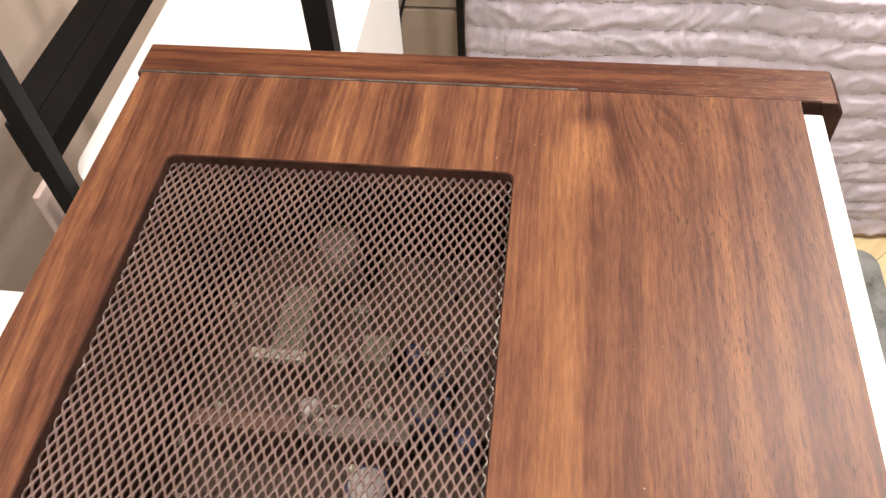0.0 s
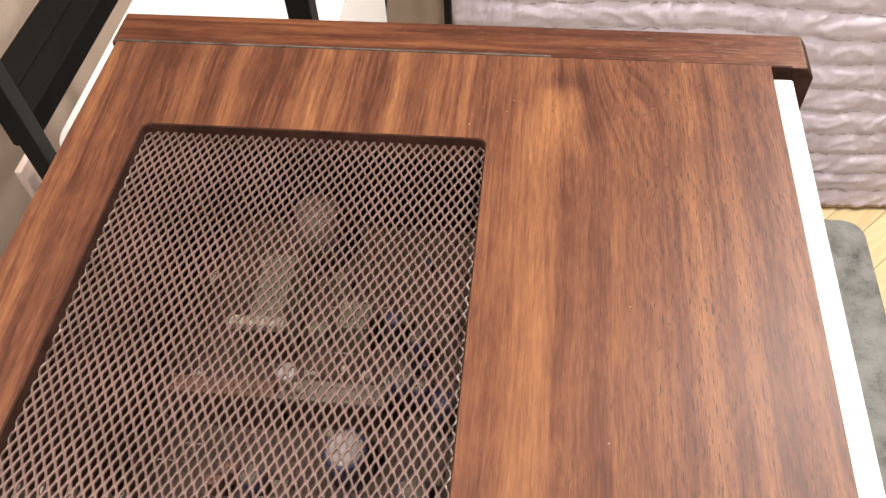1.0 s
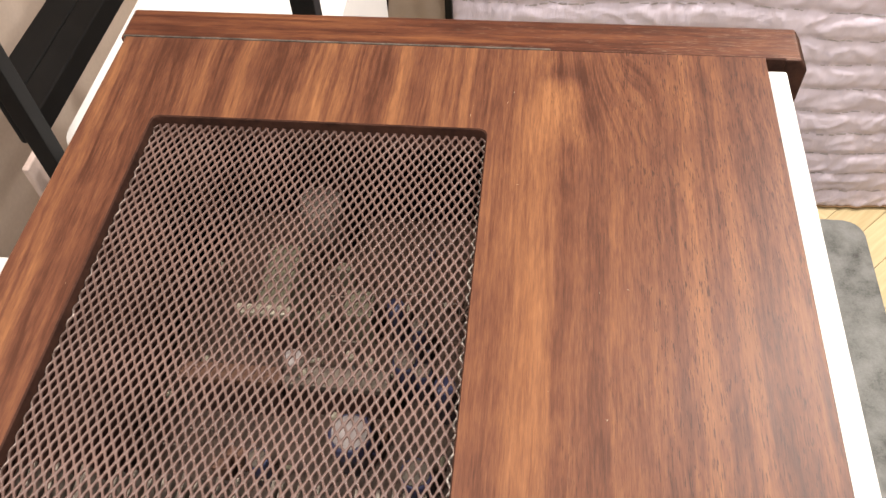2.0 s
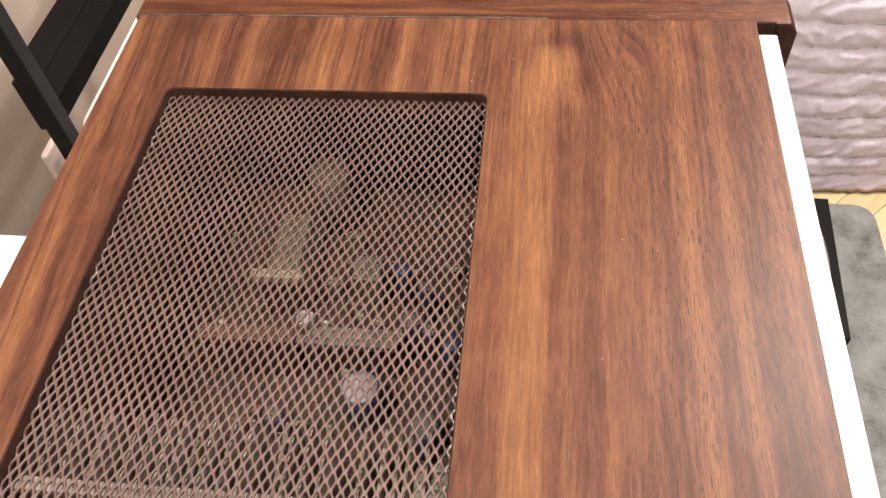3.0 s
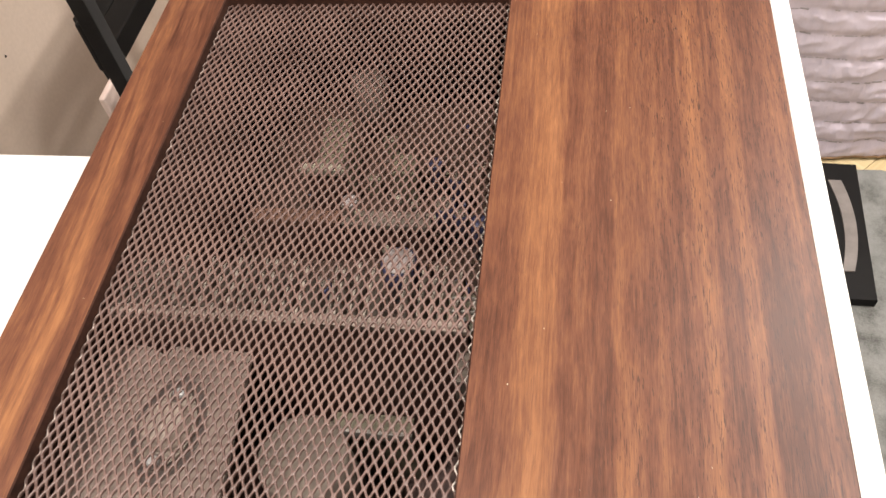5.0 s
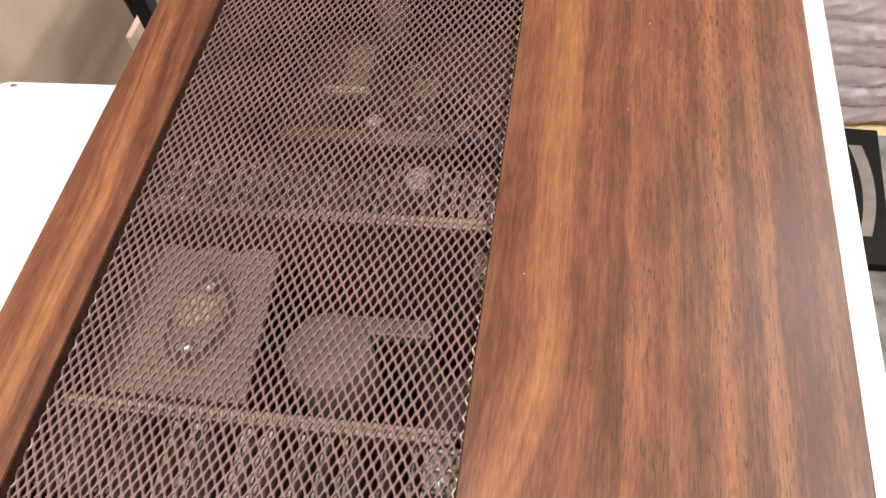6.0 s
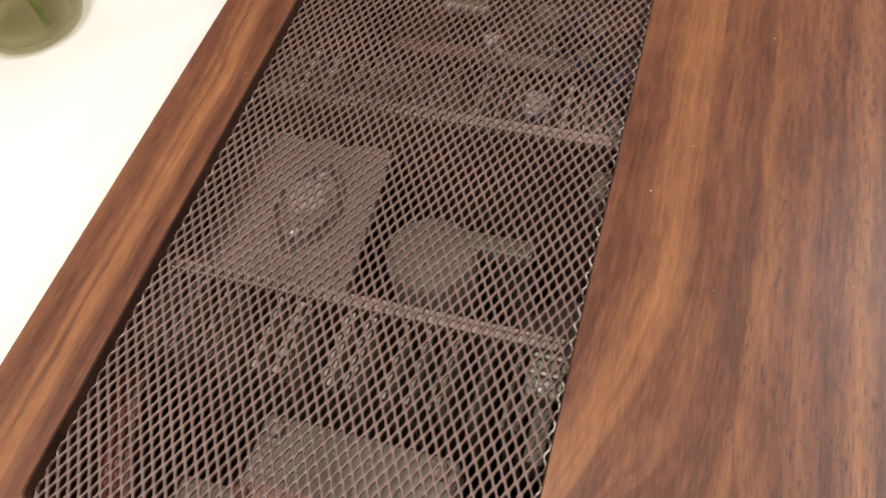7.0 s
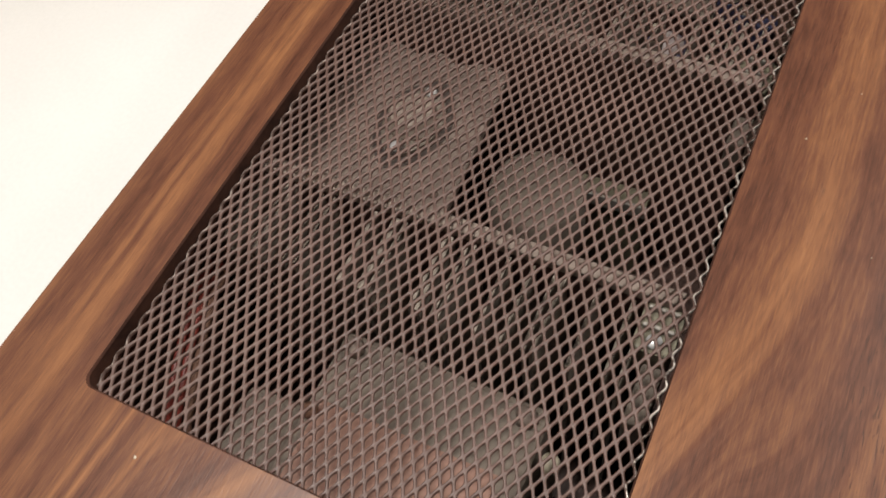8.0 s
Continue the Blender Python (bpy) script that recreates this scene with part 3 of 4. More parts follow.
def dust():
    """Pale flecks of dust lying on the cover and on the mesh."""
    verts, faces = [], []
    spots = [(0.224, -0.0435, T), (0.2065, -0.047, T), (0.212, -0.0415, T), (0.2055, -0.054, T), (0.136, -0.002, T), (0.27, -0.16, T), (0.232, -0.1, T), (0.0705, -0.512, T)]
    for i in range(34):
        spots.append((rng.uniform(0.02, 0.35), rng.uniform(-0.5, -0.01), T))
    spots = [p for p in spots if not (GX0 - 0.003 < p[0] < GX1 + 0.003 and GY0 - 0.003 < p[1] < GY1 + 0.003)]
    for x, y, z in spots:
        r = rng.uniform(0.00012, 0.0003) if y > -0.505 else 0.00045
        n, a0 = 6, rng.random() * 6
        base = len(verts)
        ring = [(x + r * rng.uniform(0.6, 1.3) * math.cos(a0 + k * math.pi / 3), y + r * rng.uniform(0.6, 1.5) * math.sin(a0 + k * math.pi / 3)) for k in range(n)]
        verts += [(a, b, z + 0.00002) for a, b in ring] + [(a, b, z + 0.00018) for a, b in ring]
        faces.append(tuple(base + n + k for k in range(n)))
        faces += [(base + k, base + (k + 1) % n, base + n + (k + 1) % n, base + n + k) for k in range(n)]
    tagged(part("dust", fast_mesh("dust", verts, faces, CREAM), None, rec, "pale flecks of dust"), kind="stuff")


dust()


# ---- inside the receiver ----
def heat_sink(y_plate, towards):
    # body in dark chassis colour: shade below the pale top edge is painted in
    ob = part("heat_sink", box(0.03, 0.2105, y_plate - 0.0028, y_plate + 0.0028, TAB + 0.02, T - 0.017, 0.0006), STEEL, rec, "dusty finned heat sink")
    part("top_edge", box(0.03, 0.2105, y_plate - 0.003, y_plate + 0.003, T - 0.0168, T - 0.0125, 0.0006), RAIL, ob)
    y0, y1 = sorted((y_plate + towards * 0.0032, y_plate + towards * 0.036))
    fin = None
    for i in range(22):
        x = 0.034 + i * 0.0082
        if fin is None:
            bm = box(-0.0007, 0.0007, y0, y1, TAB + 0.05, T - 0.018)
            fin = part("fin", bm, SINK, ob)
            fin.location.x = x
        else:
            f = part("fin", fin.data, None, ob)
            f.location.x = x
            f.rotation_euler.z = rng.uniform(-0.02, 0.02)
            f.location.y = 0.0
    return ob


heat_sink(-0.284, 1)
heat_sink(-0.3885, -1)


def can(place, r, h, material, label="", top=None):
    x, y, z = place
    ob = smooth(part("capacitor", lathe([(0, -h), (r, -h), (r, -0.0012), (r * 0.93, 0), (0, 0)], place, 24), material, rec, label))
    if top:
        smooth(part("cap_top", lathe([(0, 0.0002), (r * 0.86, 0.0002), (r * 0.82, 0.0008), (0, 0.0008)], place, 24), top, ob))
    return ob


part("circuit_board", box(0.03, 0.345, -0.235, -0.02, 1.347, 1.349), BOARD, rec, "dusty brown circuit board")
part("circuit_board", box(0.03, 0.345, -0.54, -0.44, 1.337, 1.339), BOARD, rec, "dusty brown circuit board")
can((0.152, -0.189, 1.38), 0.0115, 0.031, BLUE, "blue capacitor with a pale top", PALE_TOP)
can((0.189, -0.207, 1.378), 0.0085, 0.029, BLUE, "small blue capacitor", DUSTY)
can((0.176, -0.147, 1.385), 0.007, 0.036, BLUE, "small blue capacitor", DUSTY)
can((0.186, -0.15, 1.38), 0.005, 0.031, BLUE, "small blue capacitor", DUSTY)
can((0.166, -0.112, 1.385), 0.005, 0.036, BLUE, "small blue capacitor")
can((0.181, -0.124, 1.385), 0.005, 0.036, BLUE, "small blue capacitor", DUSTY)
can((0.199, -0.16, 1.385), 0.006, 0.036, BLUE, "small blue capacitor")
can((0.118, -0.157, 1.397), 0.006, 0.048, DUSTY, "pale grey capacitor", PALE_TOP)
can((0.112, -0.05, 1.4), 0.013, 0.051, DUSTY, "grey capacitor")
can((0.133, -0.332, 1.42), 0.0222, 0.085, DUSTY, "large dusty grey capacitor")
can((0.105, -0.205, 1.375), 0.006, 0.026, BLUE, "small blue capacitor", DUSTY)
part("coil_can", box(0.085, 0.104, -0.121, -0.075, 1.349, 1.388, 0.002), OLIVE, rec, "dusty olive coil can")
part("terminal_block", box(0.077, 0.108, -0.128, -0.1215, 1.386, 1.3925, 0.001), CREAM, part("terminal_post", box(0.079, 0.106, -0.127, -0.1222, 1.349, 1.386), STEEL, rec), "cream terminal block")
part("board_top", box(0.056, 0.112, -0.17, -0.16, 1.386, 1.392, 0.001), COPPER, part("terminal_board", box(0.057, 0.111, -0.169, -0.161, 1.349, 1.386), STEEL, rec), "copper-red board edge")
part("board_top", box(0.1125, 0.17, -0.168, -0.156, 1.382, 1.388, 0.001), DUSTY, part("terminal_board", box(0.114, 0.169, -0.166, -0.157, 1.349, 1.382), STEEL, rec), "dusty grey board edge")
part("relay", box(0.135, 0.152, -0.118, -0.1, 1.349, 1.38, 0.001), OLIVE, rec)
for cx, cy in ((0.091, -0.2), (0.083, -0.206), (0.12, -0.11), (0.127, -0.075)):
    part("film_capacitor", box(cx - 0.005, cx + 0.005, cy - 0.003, cy + 0.003, 1.349, 1.366 + rng.random() * 0.008, 0.0012), COPPER if cx < 0.1 else OLIVE, rec)
for cx, cy, cz in ((0.143, -0.182, 1.383), (0.124, -0.163, 1.393), (0.147, -0.15, 1.392), (0.158, -0.152, 1.39), (0.062, -0.15, 1.375), (0.045, -0.17, 1.37)):
    smooth(part("bead", lathe([(0, -0.006), (0.0022, -0.005), (0.0026, 0), (0.0016, 0.0022), (0, 0.0028)], (cx, cy, cz), 10), CREAM, rec))
    part("lead", tube([(cx, cy, cz - 0.005), (cx + 0.001, cy, 1.349)], 0.0005, 5), SILVER, rec)
for cx, cy in ((0.13, -0.1), (0.155, -0.098), (0.175, -0.095), (0.14, -0.13), (0.07, -0.19), (0.058, -0.2), (0.115, -0.215), (0.195, -0.1)):
    part("jumper", tube([(cx - 0.006, cy, 1.349), (cx - 0.006, cy, 1.372), (cx + 0.006, cy, 1.372), (cx + 0.006, cy, 1.349)], 0.0005, 5), RAIL, rec)
for i in range(26):
    cx, cy = rng.uniform(0.04, 0.21), rng.uniform(-0.225, -0.05)
    part("resistor", lathe([(0, -0.004), (0.0018, -0.0036), (0.0013, 0), (0.0018, 0.0036), (0, 0.004)], (cx, cy, 1.353 + rng.random() * 0.012), 8, rng.choice("xy")), rng.choice((COPPER, CREAM, OLIVE, BLUE)), rec)


def output_plate():
    """A dusty plate with a power transistor bolted on it."""
    pz = 1.441
    bm = prism([(0.03, -0.373), (0.108, -0.373), (0.103, -0.2895), (0.0875, -0.2885), (0.0825, -0.292), (0.077, -0.2935), (0.07, -0.2885), (0.064, -0.2885), (0.058, -0.294), (0.048, -0.289), (0.03, -0.2895)], pz - 0.0035, pz, 0.0006)
    ob = part("output_plate", bm, PLATE, rec, "dusty grey plate")
    part("plate_leg", box(0.032, 0.104, -0.3715, -0.3685, TAB + 0.02, pz - 0.0035), DUSTY, ob)
    cx, cy, lean = 0.074, -0.332, radians(87)
    c, si = math.cos(lean), math.sin(lean)

    def flange(scale):
        """A rounded lozenge, long along the lean."""
        out = []
        for i in range(40):
            a = 2 * math.pi * i / 40
            lx, ly = 0.0215 * scale * math.cos(a) * (1 - 0.2 * abs(math.sin(a))), 0.0135 * scale * math.sin(a)
            out.append((cx + lx * c - ly * si, cy + lx * si + ly * c))
        return out

    part("mica_washer", prism(flange(1.28), pz, pz + 0.0004, 0.0001), FLANGE, ob, "dark grimy insulating washer")
    part("transistor_base", prism(flange(1.0), pz + 0.0004, pz + 0.0023, 0.0005), SINK, ob)
    smooth(part("transistor", lathe([(0, 0), (0.0118, 0), (0.0118, 0.0012), (0.0106, 0.0016), (0.0104, 0.0068), (0.009, 0.0078), (0, 0.008)], (cx, cy, pz + 0.0023), 32), CAN_DUST, ob, "round metal power transistor"))
    for k in (-1, 1):
        place = (cx + k * 0.0168 * c, cy + k * 0.0168 * si, pz + 0.0023)
        smooth(part("screw", lathe([(0, 0), (0.003, 0), (0.0027, 0.0017), (0.0014, 0.0024), (0, 0.0024)], place, 14), SILVER, ob))
        part("lock_washer", lathe([(0.003, 0), (0.0042, 0), (0.004, 0.0006), (0.003, 0.0006), (0.003, 0)], place, 14), FLANGE, ob)
    for x, y in ((0.036, -0.364), (0.099, -0.364), (0.093, -0.296)):
        smooth(part("rivet", lathe([(0, 0), (0.0022, 0), (0.0018, 0.0009), (0, 0.0012)], (x, y, pz), 12), RAIL, ob))


output_plate()
part("bracket", box(0.134, 0.177, -0.302, -0.2925, TAB + 0.02, 1.386, 0.0008), OLIVE, rec)
part("bracket_edge", box(0.124, 0.1775, -0.3045, -0.3022, 1.379, 1.3875, 0.0006), PALE_EDGE, rec)


def transformer():
    ob = part("transformer", box(0.101, 0.182, -0.56, -0.438, TAB + 0.02, 1.455, 0.003), DUSTY, rec, "large dusty grey power transformer")
    part("shroud", box(0.074, 0.1005, -0.56, -0.468, TAB + 0.02, 1.446, 0.003), DUSTY, ob)
    part("paper_label", box(0.1065, 0.174, -0.555, -0.466, 1.455, 1.4556), LABEL, ob)
    for x, y in ((0.108, -0.4445), (0.175, -0.4445)):
        smooth(part("bolt", lathe([(0, 0), (0.004, 0), (0.004, 0.003), (0.0028, 0.004), (0, 0.004)], (x, y, 1.455), 6), RAIL, ob))
    smooth(part("bead", lathe([(0, 0), (0.003, 0.0005), (0.0028, 0.003), (0, 0.0042)], (0.105, -0.4715, 1.4556), 12), COPPER, ob))


transformer()
smooth(part("bead", lathe([(0, -0.02), (0.002, -0.02), (0.0036, -0.002), (0.0028, 0.0018), (0, 0.0024)], (0.1875, -0.455, 1.455), 14), CREAM, rec, "small cream wire cap"))
part("lead", tube([(0.1875, -0.455, 1.436), (0.188, -0.457, 1.39), (0.186, -0.46, 1.339)], 0.0012, 6), CREAM, rec)
for k, dx in enumerate((0.0, 0.0032, 0.0066)):
    route = [(0.022, -0.4, 1.40), (0.026, -0.425, 1.44), (0.036, -0.447, 1.453), (0.046, -0.474, 1.452), (0.052, -0.495, 1.444), (0.054, -0.515, 1.41), (0.055, -0.525, 1.338)]
    smooth(part("wire", tube([(x + dx, y + dx * 0.5, z - dx * 0.3) for x, y, z in route], 0.0016, 8), (RED, RED, COPPER)[k], rec, "red insulated wire"))


def corner_bracket(y, lift):
    """A pale nylon clip that holds the end of a heat sink, with a bright screw and a hanging flap."""
    clip = part("corner_bracket", prism(rounded(0.1985, 0.2125, y - 0.011, y + 0.009, 0.003), 1.447 + lift, 1.4635 + lift, 0.0015), PALE_OLIVE, rec, "pale olive corner clip with a bright screw")
    part("clip_rib", box(0.2, 0.2115, y - 0.0028, y - 0.0014, 1.4637 + lift, 1.466 + lift, 0.0004), PALE_EDGE, clip)
    part("clip_rib", box(0.2, 0.2115, y + 0.0044, y + 0.0058, 1.4637 + lift, 1.466 + lift, 0.0004), PALE_EDGE, clip)
    part("bracket_flap", box(0.204, 0.2115, y - 0.034, y - 0.0115, 1.437 + lift, 1.456 + lift, 0.001), DUSTY, clip)
    smooth(part("screw", lathe([(0, 0), (0.003, 0), (0.0027, 0.0018), (0, 0.0022)], (0.2055, y - 0.0068, 1.4635 + lift), 14), SILVER, clip))
    part("bracket_leg", box(0.203, 0.2105, y - 0.008, y + 0.006, TAB + 0.02, 1.447 + lift), STEEL, clip)


corner_bracket(-0.399, 0.0)
corner_bracket(-0.268, -0.008)


# ---- on the cabinet ----
def vase():
    c = (-0.313, -0.109, TAB)
    ob = thing("vase", c, "green-tinted glass vase holding cut stems on the white cabinet", "vase")
    prof = [(0.0, 0.0), (0.03, 0.0), (0.04, 0.004), (0.0455, 0.02), (0.046, 0.06), (0.04, 0.1), (0.031, 0.15), (0.034, 0.19),
            (0.031, 0.19), (0.028, 0.15), (0.037, 0.1), (0.043, 0.06), (0.0425, 0.022), (0.037, 0.008), (0.0, 0.008)]
    prof = [(1.1 * r, z) for r, z in prof]
    smooth(part("glass", lathe(prof, c, 40), GLASS, ob, "thick green-tinted glass"))
    for a, b in (((0.028, -0.012, 0.012), (-0.012, 0.016, 0.24)), ((-0.02, -0.02, 0.012), (0.014, 0.01, 0.26)), ((0.004, 0.026, 0.012), (-0.006, -0.018, 0.25))):
        part("stem", tube([Vector(c) + Vector(a), Vector(c) + (Vector(a) + Vector(b)) / 2 + Vector((0.002, 0, 0)), Vector(c) + Vector(b)], 0.0032, 8), STEM, ob, "green cut stem")


vase()
knob = thing("rubber_puck", (-0.119, -0.305, TAB), "small glossy black rubber puck on the white cabinet", "puck")
smooth(part("body", lathe([(0, 0), (0.02, 0), (0.024, 0.004), (0.0235, 0.011), (0.017, 0.017), (0, 0.018)], (-0.119, -0.305, TAB), 32), RUBBER, knob))


leaf = thing("leaf_bit", (-0.252, -0.043, TAB), "small curled dry brown leaf on the white cabinet", "leaf")
bm = bmesh.new()
lo = [bm.verts.new((-0.252 + 0.0032 * math.cos(a), -0.043 + 0.0012 * math.sin(a) + 0.0008 * math.cos(a), TAB + 0.0004 + 0.0012 * abs(math.sin(a)))) for a in np.arange(0, 6.28, 0.45)]
bm.faces.new(lo)
smooth(part("blade", bm, LABEL, leaf)).modifiers.new("thickness", "SOLIDIFY").thickness = 0.0006


# ---- white unit with a black frame, past the cabinet ----
def framed_unit():
    ob = thing("appliance", (-0.1, 0.4, 0), "white round-cornered cabinet standing inside a black frame", "cabinet")
    part("body", prism(rounded(-0.2215, 0.022, 0.142, 0.645, 0.04, 10), 0.05, 1.215, 0.004), WHITE, ob)
    part("base", prism(rounded(-0.2, 0.012, 0.165, 0.635, 0.03), 0.0, 0.05), BLACK, ob)
    fr = thing("metal_frame", (-0.085, 0.4, 0), "black square-tube metal frame round the white unit", "frame")
    for x, y in ((-0.214, 0.132), (0.066, 0.132), (-0.237, 0.69), (-0.01, 0.69)):
        part("post", box(x - 0.009, x + 0.009, y - 0.0085, y + 0.0085, 0, 1.9, 0.001), BLACK, fr)
    for y, x0, x1 in ((0.132, -0.2048, 0.0568), (0.69, -0.2278, -0.0192)):
        part("crossbar", box(x0, x1, y - 0.006, y + 0.006, 1.88, 1.898, 0.001), BLACK, fr)
    part("crossbar", box(-0.23, -0.218, 0.1408, 0.6812, 1.88, 1.898, 0.001), BLACK, fr)
    part("crossbar", tube([(0.066, 0.1406, 1.889), (-0.01, 0.6814, 1.889)], 0.006, 8), BLACK, fr)
    part("clamp", box(-0.2295, -0.2232, 0.124, 0.138, 1.25, 1.31, 0.0025), BLACK, fr)
    for outline in ([(-0.277, 0.188), (-0.272, 0.72), (-0.305, 0.72), (-0.3085, 0.226)], [(-0.31, 0.228), (-0.3065, 0.72), (-0.344, 0.72), (-0.349, 0.275)]):
        part("side_board", prism(outline, 1.172, 1.2, 0.002), BLACK_WOOD, fr, "black stained side board")
    for y in (0.56, 0.68):
        part("board_arm", box(-0.335, -0.2, y - 0.008, y + 0.008, 1.155, 1.1718, 0.001), BLACK, fr)


framed_unit()

tag = thing("bracket", (-0.2595, 0.16, 1.1), "small pinkish beige plate fixed to the black frame", "bracket")
part("plate", box(-0.264, -0.2565, 0.14, 0.182, 1.08, 1.196, 0.002), BRACKET, tag)
part("arm", box(-0.2562, -0.222, 0.1405, 0.15, 1.1, 1.115, 0.001), BLACK, tag)


nail = thing("wall_nail", (-0.5299, 0.334, 1.09), "tiny dark nail head in the beige wall", "nail")
smooth(part("head", lathe([(0, 0), (0.0018, 0), (0.0014, 0.0012), (0, 0.0016)], (-0.5299, 0.334, 1.09), 12, "x"), BLACK, nail))


# ---- bed side ----
def quilt():
    ob = thing("quilt", (1.2, 1.7, 0.2), "grey cotton quilt with stitched rows hanging down the bed side", "quilt")
    verts, faces = [], []
    xs = np.arange(0.046, 1.9, 0.0062)
    rows = [("v", z) for z in np.arange(0.012, 0.74, 0.007)] + [("r", a) for a in np.arange(0, 90, 9)] + [("h", y) for y in np.arange(1.26, 2.9, 0.05)]
    pitch = 0.0702

    def sagging(x):
        return 0.008 * noise.noise(Vector((x * 4.5, 0.0, 8.0))) + 0.005 * noise.noise(Vector((x * 17, 0.0, 3.0)))

    def spot(x, row):
        k, v = row
        n1 = noise.noise(Vector((x * 2.2, v * 1.2, 0.3)))
        n2 = noise.noise(Vector((x * 9, v * 14, 1.7)))
        n3 = noise.noise(Vector((x * 22, v * 34, 4.1))) + 0.6 * noise.noise(Vector((x * 55, v * 60, 2.2)))
        fold = 0.014 * math.sin(x * 7.5 + 1.5 * n1) + 0.012 * n1 + 0.0045 * n2 + 0.003 * n3
        if k == "v":
            sag = sagging(x)
            ph = ((v + sag) / pitch) % 1.0
            seam = math.exp(-(min(ph, 1 - ph) * pitch / 0.011) ** 2)
            line = round((v + sag) / pitch)
            tuck = noise.noise(Vector((x * 48, line * 3.7, 6.0))) + 0.5 * noise.noise(Vector((x * 95, line * 5.1, 2.0)))
            crease = noise.noise(Vector((x * 15 + 2.5 * n2, v * 3.5, 9.0)))
            puff = 0.0065 * (1 - abs(2 * ph - 1) ** 3) - 0.004 * seam * max(0.0, tuck + 0.35) + 0.0035 * seam * tuck
            return (x + 0.004 * n2, 1.207 - puff - 0.006 * (1 - abs(crease)) ** 5 - fold * (1.0 - 0.35 * v / 0.74) + 0.02 * v, v + 0.003 * seam * tuck)
        if k == "r":
            a = radians(v)
            return (x, 1.222 + 0.045 * (1 - math.cos(a)) - fold * 0.6 * math.cos(a), 0.74 + 0.045 * math.sin(a))
        return (x, v, 0.785 + 0.006 * n2 + 0.004 * math.sin(v * 2 * math.pi / pitch))

    for row in rows:
        for x in xs:
            verts.append(spot(float(x), (row[0], float(row[1]))))
    nx = len(xs)
    for j in range(len(rows) - 1):
        for i in range(nx - 1):
            a = j * nx + i
            faces.append((a, a + 1, a + nx + 1, a + nx))
    cloth = part("cloth", fast_mesh("cloth", verts, faces, QUILT), None, ob)
    smooth(cloth)
    sol = cloth.modifiers.new("thickness", "SOLIDIFY")
    sol.thickness, sol.offset = 0.006, -1.0
    hem = [spot(float(x), ("v", 0.013)) for x in np.arange(0.06, 1.89, 0.012)]
    smooth(part("hem", tube([(a, b - 0.001, c - 0.001) for a, b, c in hem], 0.0028, 6), HEM, ob, "thin golden-brown hem"))
    # dashed quilting seams along the rows
    bm_v, bm_f = [], []
    for r in range(11):
        z0 = r * pitch
        x = 0.07
        while x < 1.9:
            ln = rng.uniform(0.006, 0.026)
            zc = z0 - sagging(x)
            if 0.02 < zc < 0.73 and rng.random() < 0.72:
                pa, pb = spot(x, ("v", zc)), spot(x + ln, ("v", zc))
                base = len(bm_v)
                hgt = rng.uniform(0.0007, 0.0019)
                for p in (pa, pb):
                    bm_v += [(p[0], p[1] - 0.0022, p[2] - hgt), (p[0], p[1] - 0.0022, p[2] + hgt), (p[0], p[1] + 0.001, p[2] + hgt), (p[0], p[1] + 0.001, p[2] - hgt)]
                for k in range(4):
                    j = (k + 1) % 4
                    bm_f.append((base + k, base + j, base + 4 + j, base + 4 + k))
                bm_f += [(base, base + 3, base + 2, base + 1), (base + 4, base + 5, base + 6, base + 7)]
            x += ln + rng.uniform(0.002, 0.006)
    tagged(part("stitching", fast_mesh("stitching", bm_v, bm_f, THREAD), None, ob, "darker grey running stitches"), kind="stuff")


quilt()
bed = thing("bed", (1.2, 2.1, 0), "low bed under the grey quilt", "bed")
part("mattress", box(0.1, 1.885, 1.27, 2.88, 0.3, 0.77, 0.03, 3), WHITE, bed)
part("bed_base", box(0.1, 1.88, 1.28, 2.88, 0.0, 0.298, 0.004), TAUPE, bed)

drawers = thing("drawer_unit", (-0.05, 1.5, 0), "taupe drawer unit beside the bed", "drawers")
part("body", box(-0.3, 0.04, 1.28, 1.75, 0, 0.95, 0.003), TAUPE, drawers)
for i in range(6):
    part("drawer_front", box(-0.295, 0.035, 1.268, 1.2795, 0.03 + i * 0.152, 0.174 + i * 0.152, 0.002), TAUPE, drawers)
rack = thing("rack_post", (0.043, 1.145, 0), "black metal upright beside the quilt", "post")
part("upright", box(0.035, 0.051, 1.135, 1.155, 0.0, 1.2, 0.002), BLACK, rack)
part("foot_plate", box(-0.02, 0.1, 1.1, 1.165, 0.0, 0.006, 0.001), BLACK, rack)
cable = thing("cable", (-0.13, 1.2, 0.6), "thin black cable hanging by the drawers", "cable")
part("cord", tube([(-0.15, 1.262, 0.4), (-0.115, 1.26, 0.62), (-0.085, 1.258, 0.72), (-0.06, 1.258, 0.9), (-0.05, 1.262, 0.953), (-0.05, 1.4, 0.953)], 0.0035, 8), BLACK, cable)

# ---- floor things ----
rug = tagged(part("rug", prism(rounded(0.45, 1.15, -0.9, 1.137, 0.05), 0.0, 0.012, 0.003), RUG), "mottled grey short-pile rug on the oak floor", "rug")
slab = thing("black_case", (0.98, 0.93, 0.012), "flat black case with a curved grey handle lying on the rug", "case")
part("shell", prism([(0.865, 0.692), (1.003, 0.69), (1.027, 1.131), (0.887, 1.138)], 0.012, 0.04, 0.003), BLACK, slab)


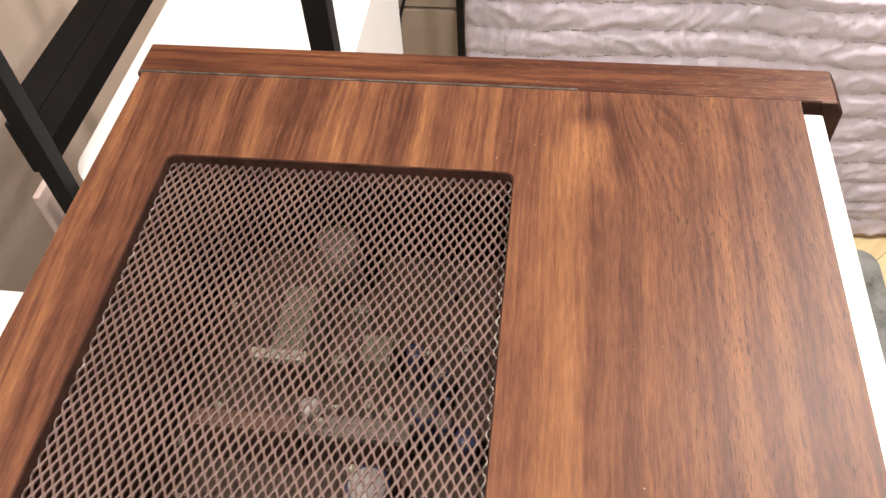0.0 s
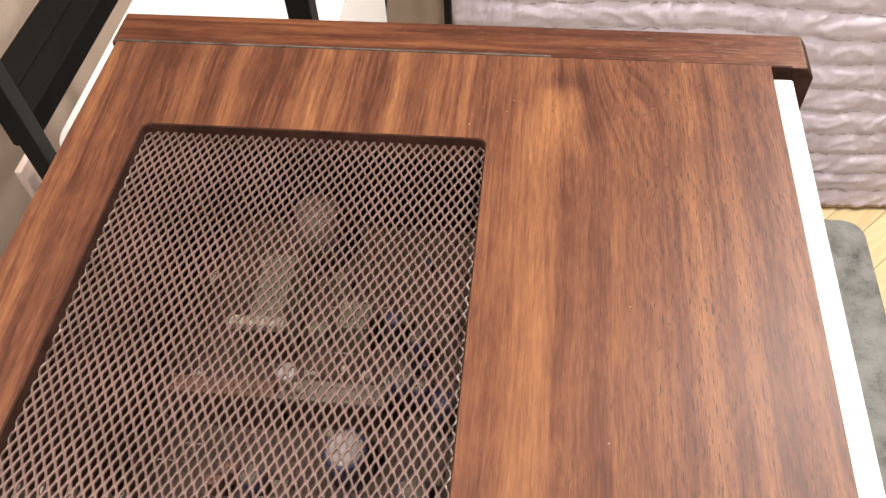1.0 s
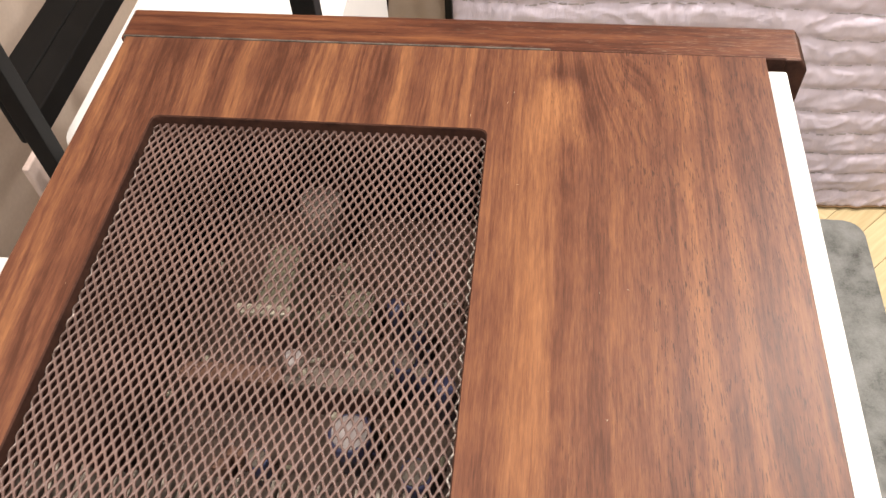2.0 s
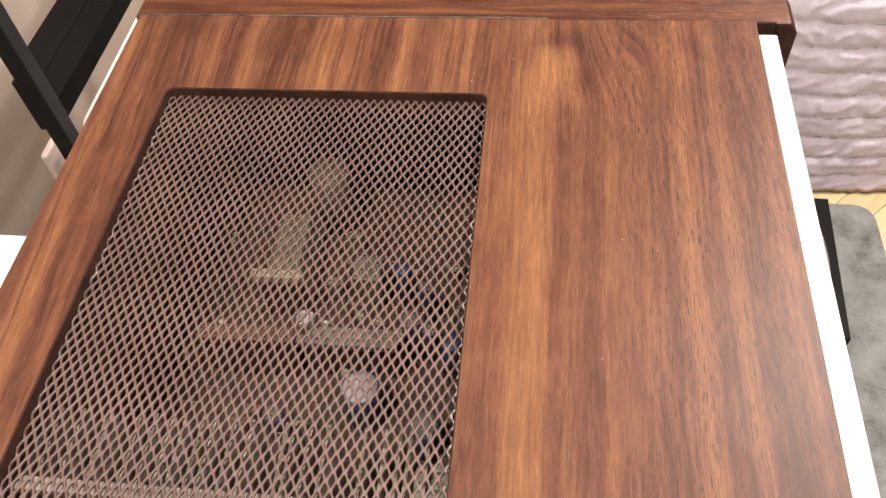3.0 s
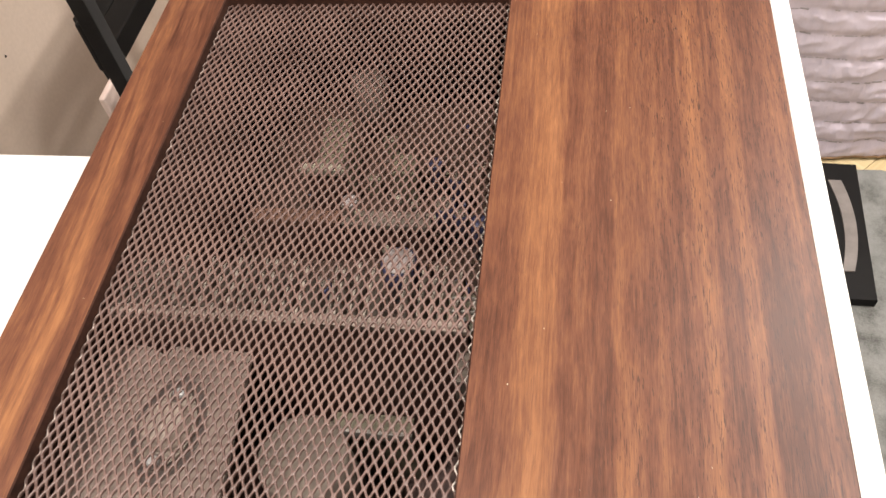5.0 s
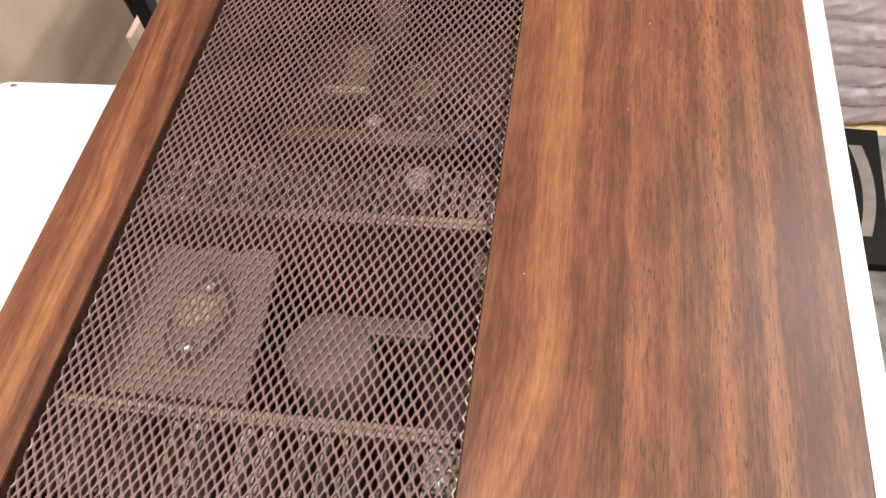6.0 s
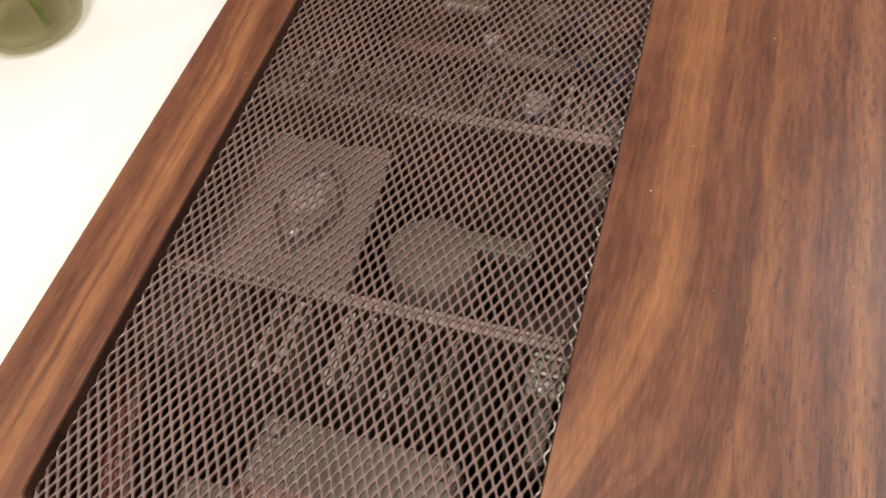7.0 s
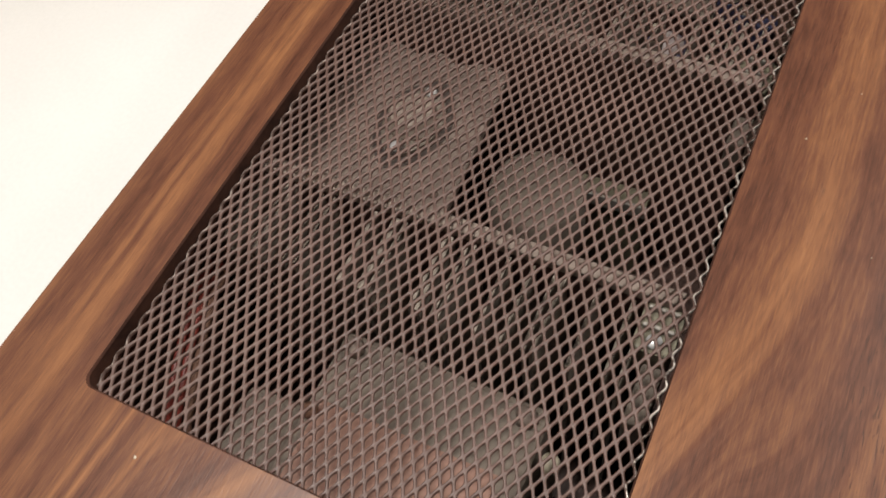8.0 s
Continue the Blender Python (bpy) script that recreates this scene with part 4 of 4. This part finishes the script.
def case_handle():
    bm = bmesh.new()
    n = 16
    rows = []
    for i in range(n + 1):
        s = i / n
        y = 0.771 + 0.298 * s
        bow = 0.021 * (1 - (2 * s - 1) ** 2)
        rows.append((0.934 + bow + 0.01 * s, 0.963 + bow + 0.014 * s, y))
    lo, hi = [], []
    for a, b, y in rows:
        lo.append((bm.verts.new((a, y, 0.04)), bm.verts.new((b, y, 0.04))))
        hi.append((bm.verts.new((a, y, 0.044)), bm.verts.new((b, y, 0.044))))
    for i in range(n):
        bm.faces.new((hi[i][0], hi[i][1], hi[i + 1][1], hi[i + 1][0]))
        bm.faces.new((lo[i][0], lo[i + 1][0], lo[i + 1][1], lo[i][1]))
        bm.faces.new((lo[i][0], hi[i][0], hi[i + 1][0], lo[i + 1][0]))
        bm.faces.new((lo[i][1], lo[i + 1][1], hi[i + 1][1], hi[i][1]))
    bm.faces.new((lo[0][0], lo[0][1], hi[0][1], hi[0][0]))
    bm.faces.new((lo[n][0], hi[n][0], hi[n][1], lo[n][1]))
    part("handle", bm, GREYBAND, slab, "curved grey handle")


case_handle()


# ---- ceiling lamps, all out of view ----
def downlight(x, y, wide):
    ob = thing("unseen_ceiling_lamp", (x, y, H), "unseen round white recessed ceiling lamp", "lamp", "ceiling lamps")
    r = wide / 2 + 0.02
    smooth(part("ring", lathe([(r, -0.035), (r + 0.02, -0.035), (r + 0.028, 0.0), (r, 0.0), (r, -0.035)], (x, y, H), 40), CEIL, ob))


for lx, ly, watts, wide in LAMPS:
    downlight(lx, ly, wide)

# ---- floor boards: herringbone blocks ----
def herringbone(wide=0.09, long=0.36):
    block = None
    far_v, far_f = [], []
    c45 = math.cos(radians(45))
    for i in range(-60, 61):
        for j in range(-12, 13):
            for turned in (0, 1):
                u0, v0 = i * wide + j * long, i * wide - j * long
                pu, pv = (u0 + wide / 2, v0 + wide + long / 2) if turned else (u0 + long / 2, v0 + wide / 2)
                px, py = 1.1 + (pu - pv) * c45, 0.55 + (pu + pv) * c45
                if not (X0 + 0.19 < px < X1 - 0.19 and Y0 + 0.19 < py < Y1 - 0.19):
                    continue
                if 0.6 < px < 2.2 and -0.6 < py < 1.6:
                    if block is None:
                        block = part("plank", box(-long / 2 + 0.0006, long / 2 - 0.0006, -wide / 2 + 0.0006, wide / 2 - 0.0006, -0.016, -0.0005, 0.001, 1), OAK, floor)
                        ob = block
                    else:
                        ob = part("plank", block.data, None, floor)
                    ob.location = (px, py, 0)
                    ob.rotation_euler.z = radians(45 + 90 * turned)
                    continue
                base = len(far_v)
                a = radians(45 + 90 * turned)
                ex, ey = (long / 2 - 0.0006), (wide / 2 - 0.0006)
                for z in (-0.016, -0.0005):
                    for kx, ky in ((-1, -1), (1, -1), (1, 1), (-1, 1)):
                        far_v.append((px + kx * ex * math.cos(a) - ky * ey * math.sin(a), py + kx * ex * math.sin(a) + ky * ey * math.cos(a), z))
                far_f.append((base + 4, base + 5, base + 6, base + 7))
                far_f += [(base + k, base + (k + 1) % 4, base + 4 + (k + 1) % 4, base + 4 + k) for k in range(4)]
    tagged(part("planks", fast_mesh("planks", far_v, far_f, OAK), None, floor), kind="stuff")


herringbone()
